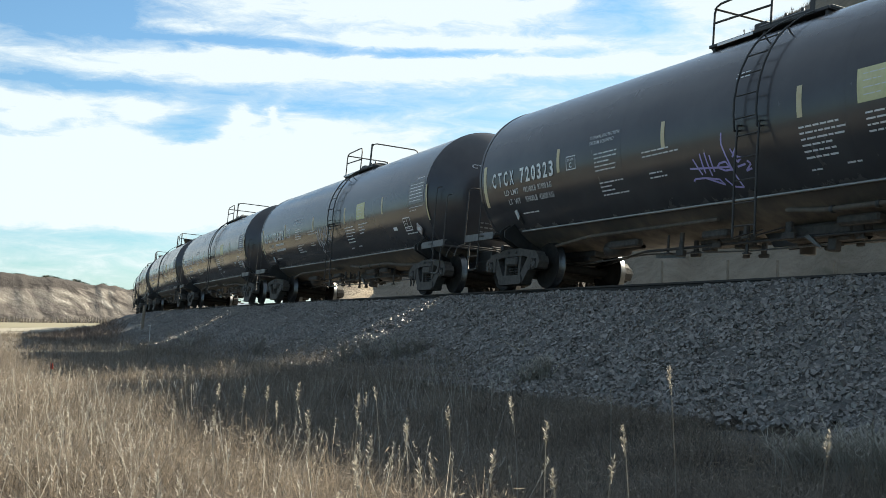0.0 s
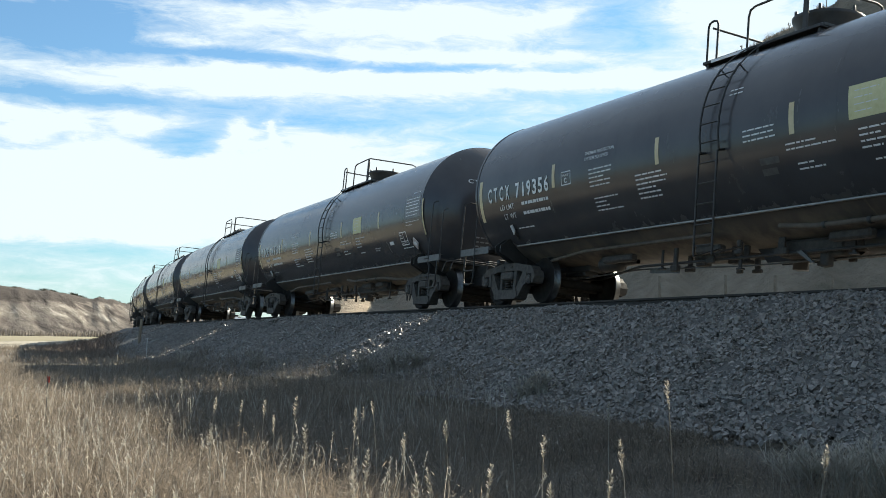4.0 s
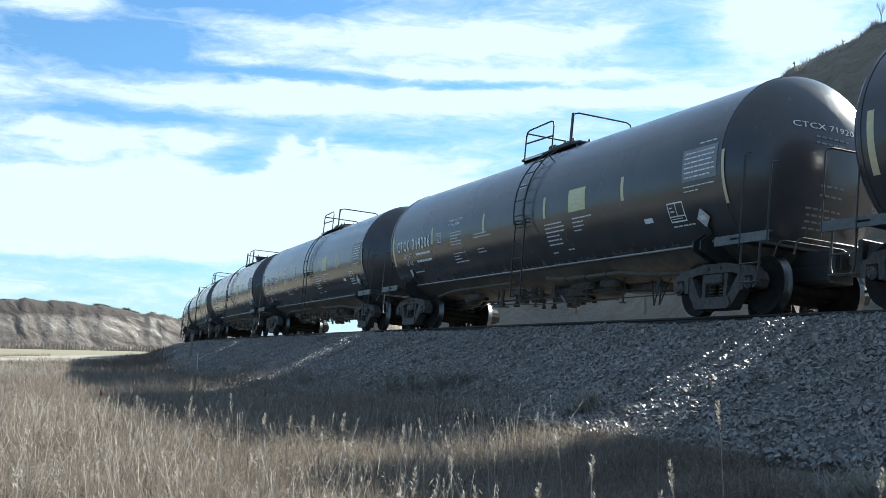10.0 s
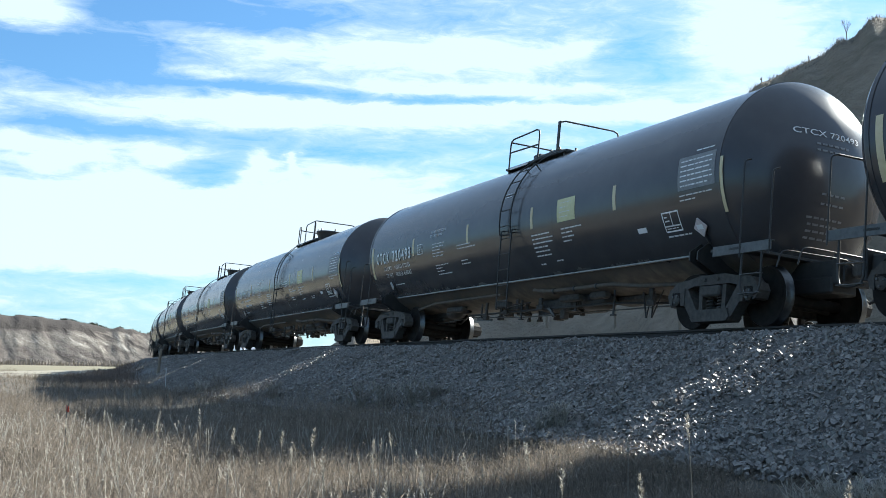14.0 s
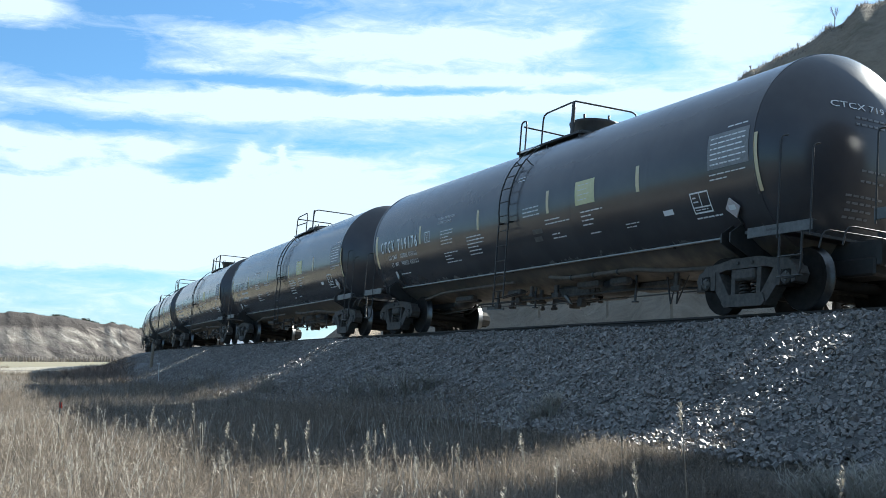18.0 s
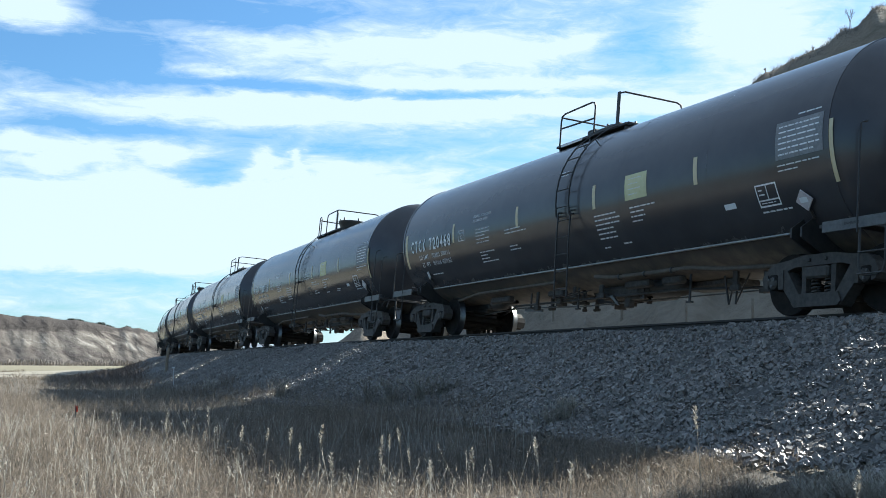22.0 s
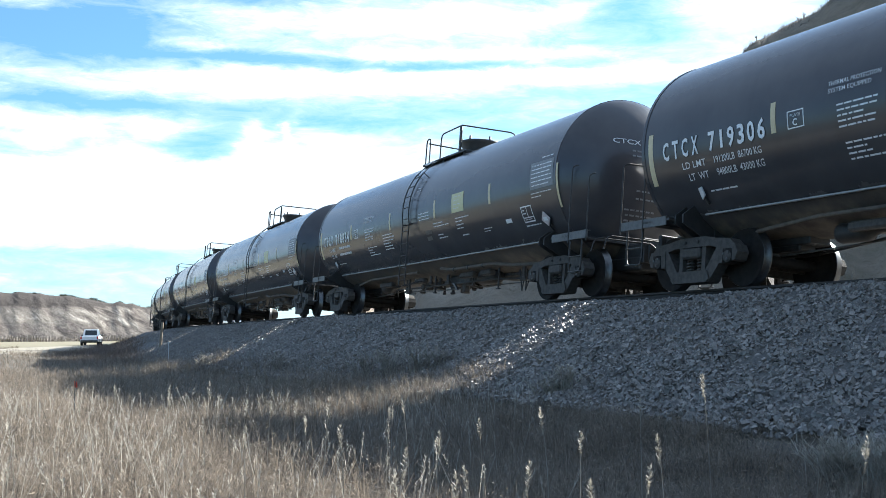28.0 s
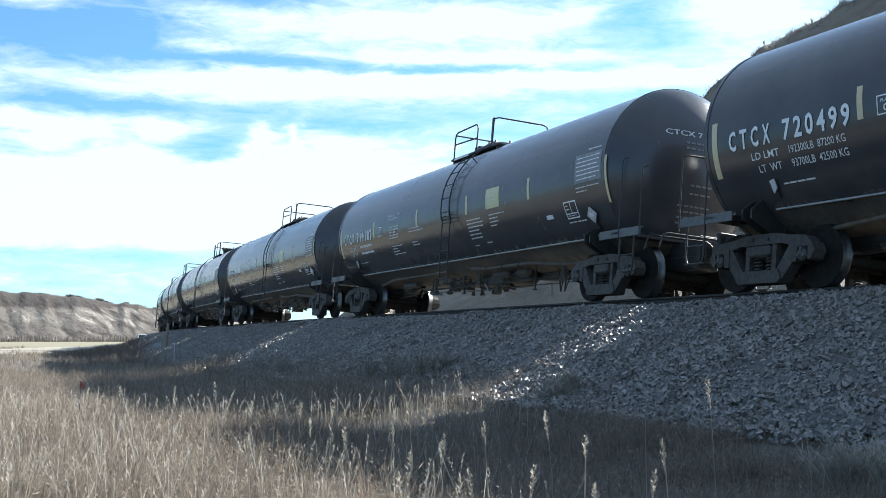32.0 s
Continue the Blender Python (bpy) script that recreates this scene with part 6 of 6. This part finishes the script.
def make_brush():
    """Leafless brush at the bluff's foot, dark growth along its crest, and weeds on the hillside's edge."""
    rng = np.random.RandomState(17)
    verts, faces = [], []

    def tuft(x, y, z, tall, wide, n):
        for _ in range(n):
            a, q = rng.uniform(0, 2 * np.pi), rng.uniform(0.2, 1)
            b = np.array([x + rng.normal(0, wide * 0.25), y + rng.normal(0, wide * 0.25), z - 0.1])
            t = b + np.array([np.cos(a) * wide * 0.5 * q, np.sin(a) * wide * 0.5 * q, tall * rng.uniform(0.5, 1.1)])
            s = np.array([np.sin(a), -np.cos(a), 0]) * wide * 0.05
            k = len(verts)
            verts.extend([b - s, b + s, t + s * 0.3, t - s * 0.3])
            faces.append((k, k + 1, k + 2, k + 3))

    for _ in range(330):
        az, r = rng.uniform(-25, -12), rng.uniform(334, 352)
        x, y, z = math.sin(math.radians(az)) * r, math.cos(math.radians(az)) * r, 0.0
        tuft(x, y, z, rng.uniform(0.8, 2.6), rng.uniform(1.5, 3.5), 22)
    bulk("brush", verts, faces, BRUSH, "grey leafless brush at the foot of the bluff", "brush")
    verts, faces = [], []
    for az, w in [(-22.4, 1.0), (-21.6, 0.7), (-21.2, 0.9), (-20.3, 1.2), (-20.0, 0.7), (-19.3, 0.8), (-18.9, 1.6), (-18.5, 1.3), (-17.9, 0.8), (-17.5, 1.7), (-17.1, 1.4), (-16.6, 0.8), (-16.2, 1.0), (-15.6, 0.8), (-14.9, 1.1), (-19.7, 0.9), (-23.3, 1.1), (-15.2, 0.7)]:
        for _ in range(3):
            a = math.radians(az + rng.uniform(-0.12, 0.12))
            r = 432 + rng.uniform(-3, 3)
            z = float(bluff_height(np.array([[a]]), np.array([[430.0]]))[0, 0])
            tuft(math.sin(a) * r, math.cos(a) * r, z - 0.3, w * 0.8, w * 1.2, 60)
    for _ in range(70):
        a, w = math.radians(rng.uniform(-25, -13.5)), rng.uniform(0.4, 1.0)
        z = float(bluff_height(np.array([[a]]), np.array([[430.0]]))[0, 0])
        tuft(math.sin(a) * 430, math.cos(a) * 430, z - 0.3, w * 0.8, w * 2.4, 34)
    bulk("crest_juniper", verts, faces, JUNIPER, "dark low junipers along the bluff's crest", "juniper")


make_brush()


def make_crest_grass():
    """Dry tufts that fringe the hillside's skyline."""
    rng = np.random.RandomState(41)
    n = 9000
    a, r = np.radians(rng.uniform(8, 27, n)), rng.uniform(84, 95, n)
    x, y, z = np.sin(a) * r, np.cos(a) * r, hill_height(a, r) - 0.05
    lump = np.clip(0.5 + ripple(np.degrees(a) * 4, r * 0.4, 1.0, 42), 0.1, 1.4)
    make_blades("crest_grass", x, y, z, lump * rng.uniform(0.15, 0.55, n), rng.uniform(0.02, 0.05, n), BRUSH, "dry tufts of grass along the hillside's skyline", 43, 0.6, 2)


make_crest_grass()


def hill_shrub(az, r, tall, label):
    """A bare shrub: a short trunk that forks into many thin twigs."""
    a = radians(az)
    z = float(hill_height(np.array([[a]]), np.array([[r]]))[0, 0])
    rng = random.Random(int(az * 10))
    g = Geo()

    def grow(p, way, length, r0, depth):
        q = p + way * length
        g.tube([p, (p + q) / 2 + Vector((rng.uniform(-1, 1), rng.uniform(-1, 1), 0)) * length * 0.06, q], [r0, r0 * 0.85, r0 * 0.65], 5)
        if depth:
            for _ in range(3 if depth > 1 else 4):
                w = (way + Vector((rng.uniform(-1, 1), rng.uniform(-1, 1), rng.uniform(-0.1, 0.7))) * 0.75).normalized()
                grow(p + way * length * rng.uniform(0.6, 1.0), w, length * rng.uniform(0.5, 0.75), r0 * 0.55, depth - 1)

    grow(Vector((0, 0, -0.2)), Vector((0.05, 0, 1)).normalized(), tall * 0.35, 0.05, 4)
    return thing("bare_shrub", g, BRUSH, label, "shrub", "shrubs on the hillside", at=(math.sin(a) * r, math.cos(a) * r, z))


hill_shrub(20.4, 90.0, 2.4, "bare leafless shrub on the hillside's crest")
hill_shrub(16.3, 90.0, 0.9, "small bare shrub on the hillside's crest")
hill_shrub(18.6, 90.0, 0.8, "small bare shrub on the hillside's crest")


# ---- what moves ----
def travelled(t):
    """Metres that the train has gone since the start; it gathers a little speed."""
    return -1.208e-4 * t ** 3 + 0.0128157 * t ** 2 + 13.50201 * t - 0.265


def car_mid(j, t):
    return -11.93 + CAR_STEP * j - travelled(t)


def car_pose(s):
    x, y, a = (float(v) for v in track(s))
    ahead = Vector((math.sin(a), -math.cos(a), 0))
    out = Vector((math.cos(a), math.sin(a), 0))
    up = Vector((0, 0, 1))
    left, top = out * math.cos(CANT) - up * math.sin(CANT), up * math.cos(CANT) + out * math.sin(CANT)
    m = Matrix((ahead, left, top)).transposed().to_4x4()
    m.translation = (x, y, RAIL_Z)
    return m


def motions():
    steps = [0.5 * k for k in range(65)]
    for j, car in CARS.items():
        walk(car, [(t, car_pose(car_mid(j, t))) for t in steps[::2]])
        inside = [k / FPS for k in range(32 * FPS + 1) if -24 < car_mid(j, k / FPS) < 62]
        if not inside:
            continue
        times = sorted({0.0, *inside, 32.0})
        first = inside[0]
        rows = []
        for t in times:
            u = min(max(t, first), inside[-1])
            rows.append((t, (travelled(u) - travelled(first)) / 0.457))
        for truck in [o for o in car.children if o.name.split(".")[0] == "truck"]:
            for ws in [o for o in truck.children if o.name.split(".")[0] == "wheelset"]:
                x, y, z = ws.location
                walk(ws, [(t, Matrix.Translation((x, y, z)) @ Matrix.Rotation(a, 4, "Y")) for t, a in rows])
    (ax, ay), (bx, by) = ROAD_LINE
    n = math.hypot(bx - ax, by - ay)
    face = math.atan2(by - ay, bx - ax)
    rows = [(t, pose(ax + (bx - ax) / n * 23.6 * (t - 26.5) + 0.5 * (by - ay) / n, ay + (by - ay) / n * 23.6 * (t - 26.5) - 0.5 * (bx - ax) / n, 0.36, 0, 0, math.degrees(face))) for t in steps[::4]]
    walk(PICKUP, rows)
    spins = [k / FPS for k in range(int(24.0 * FPS), 32 * FPS + 1)]
    for hub in PICKUP_WHEELS:
        x, y, z = hub.location
        walk(hub, [(t, Matrix.Translation((x, y, z)) @ Matrix.Rotation(max(t - 24.0, 0) * 16.5 / 0.385 % (2 * math.pi), 4, "Y")) for t in [0.0] + spins])


motions()
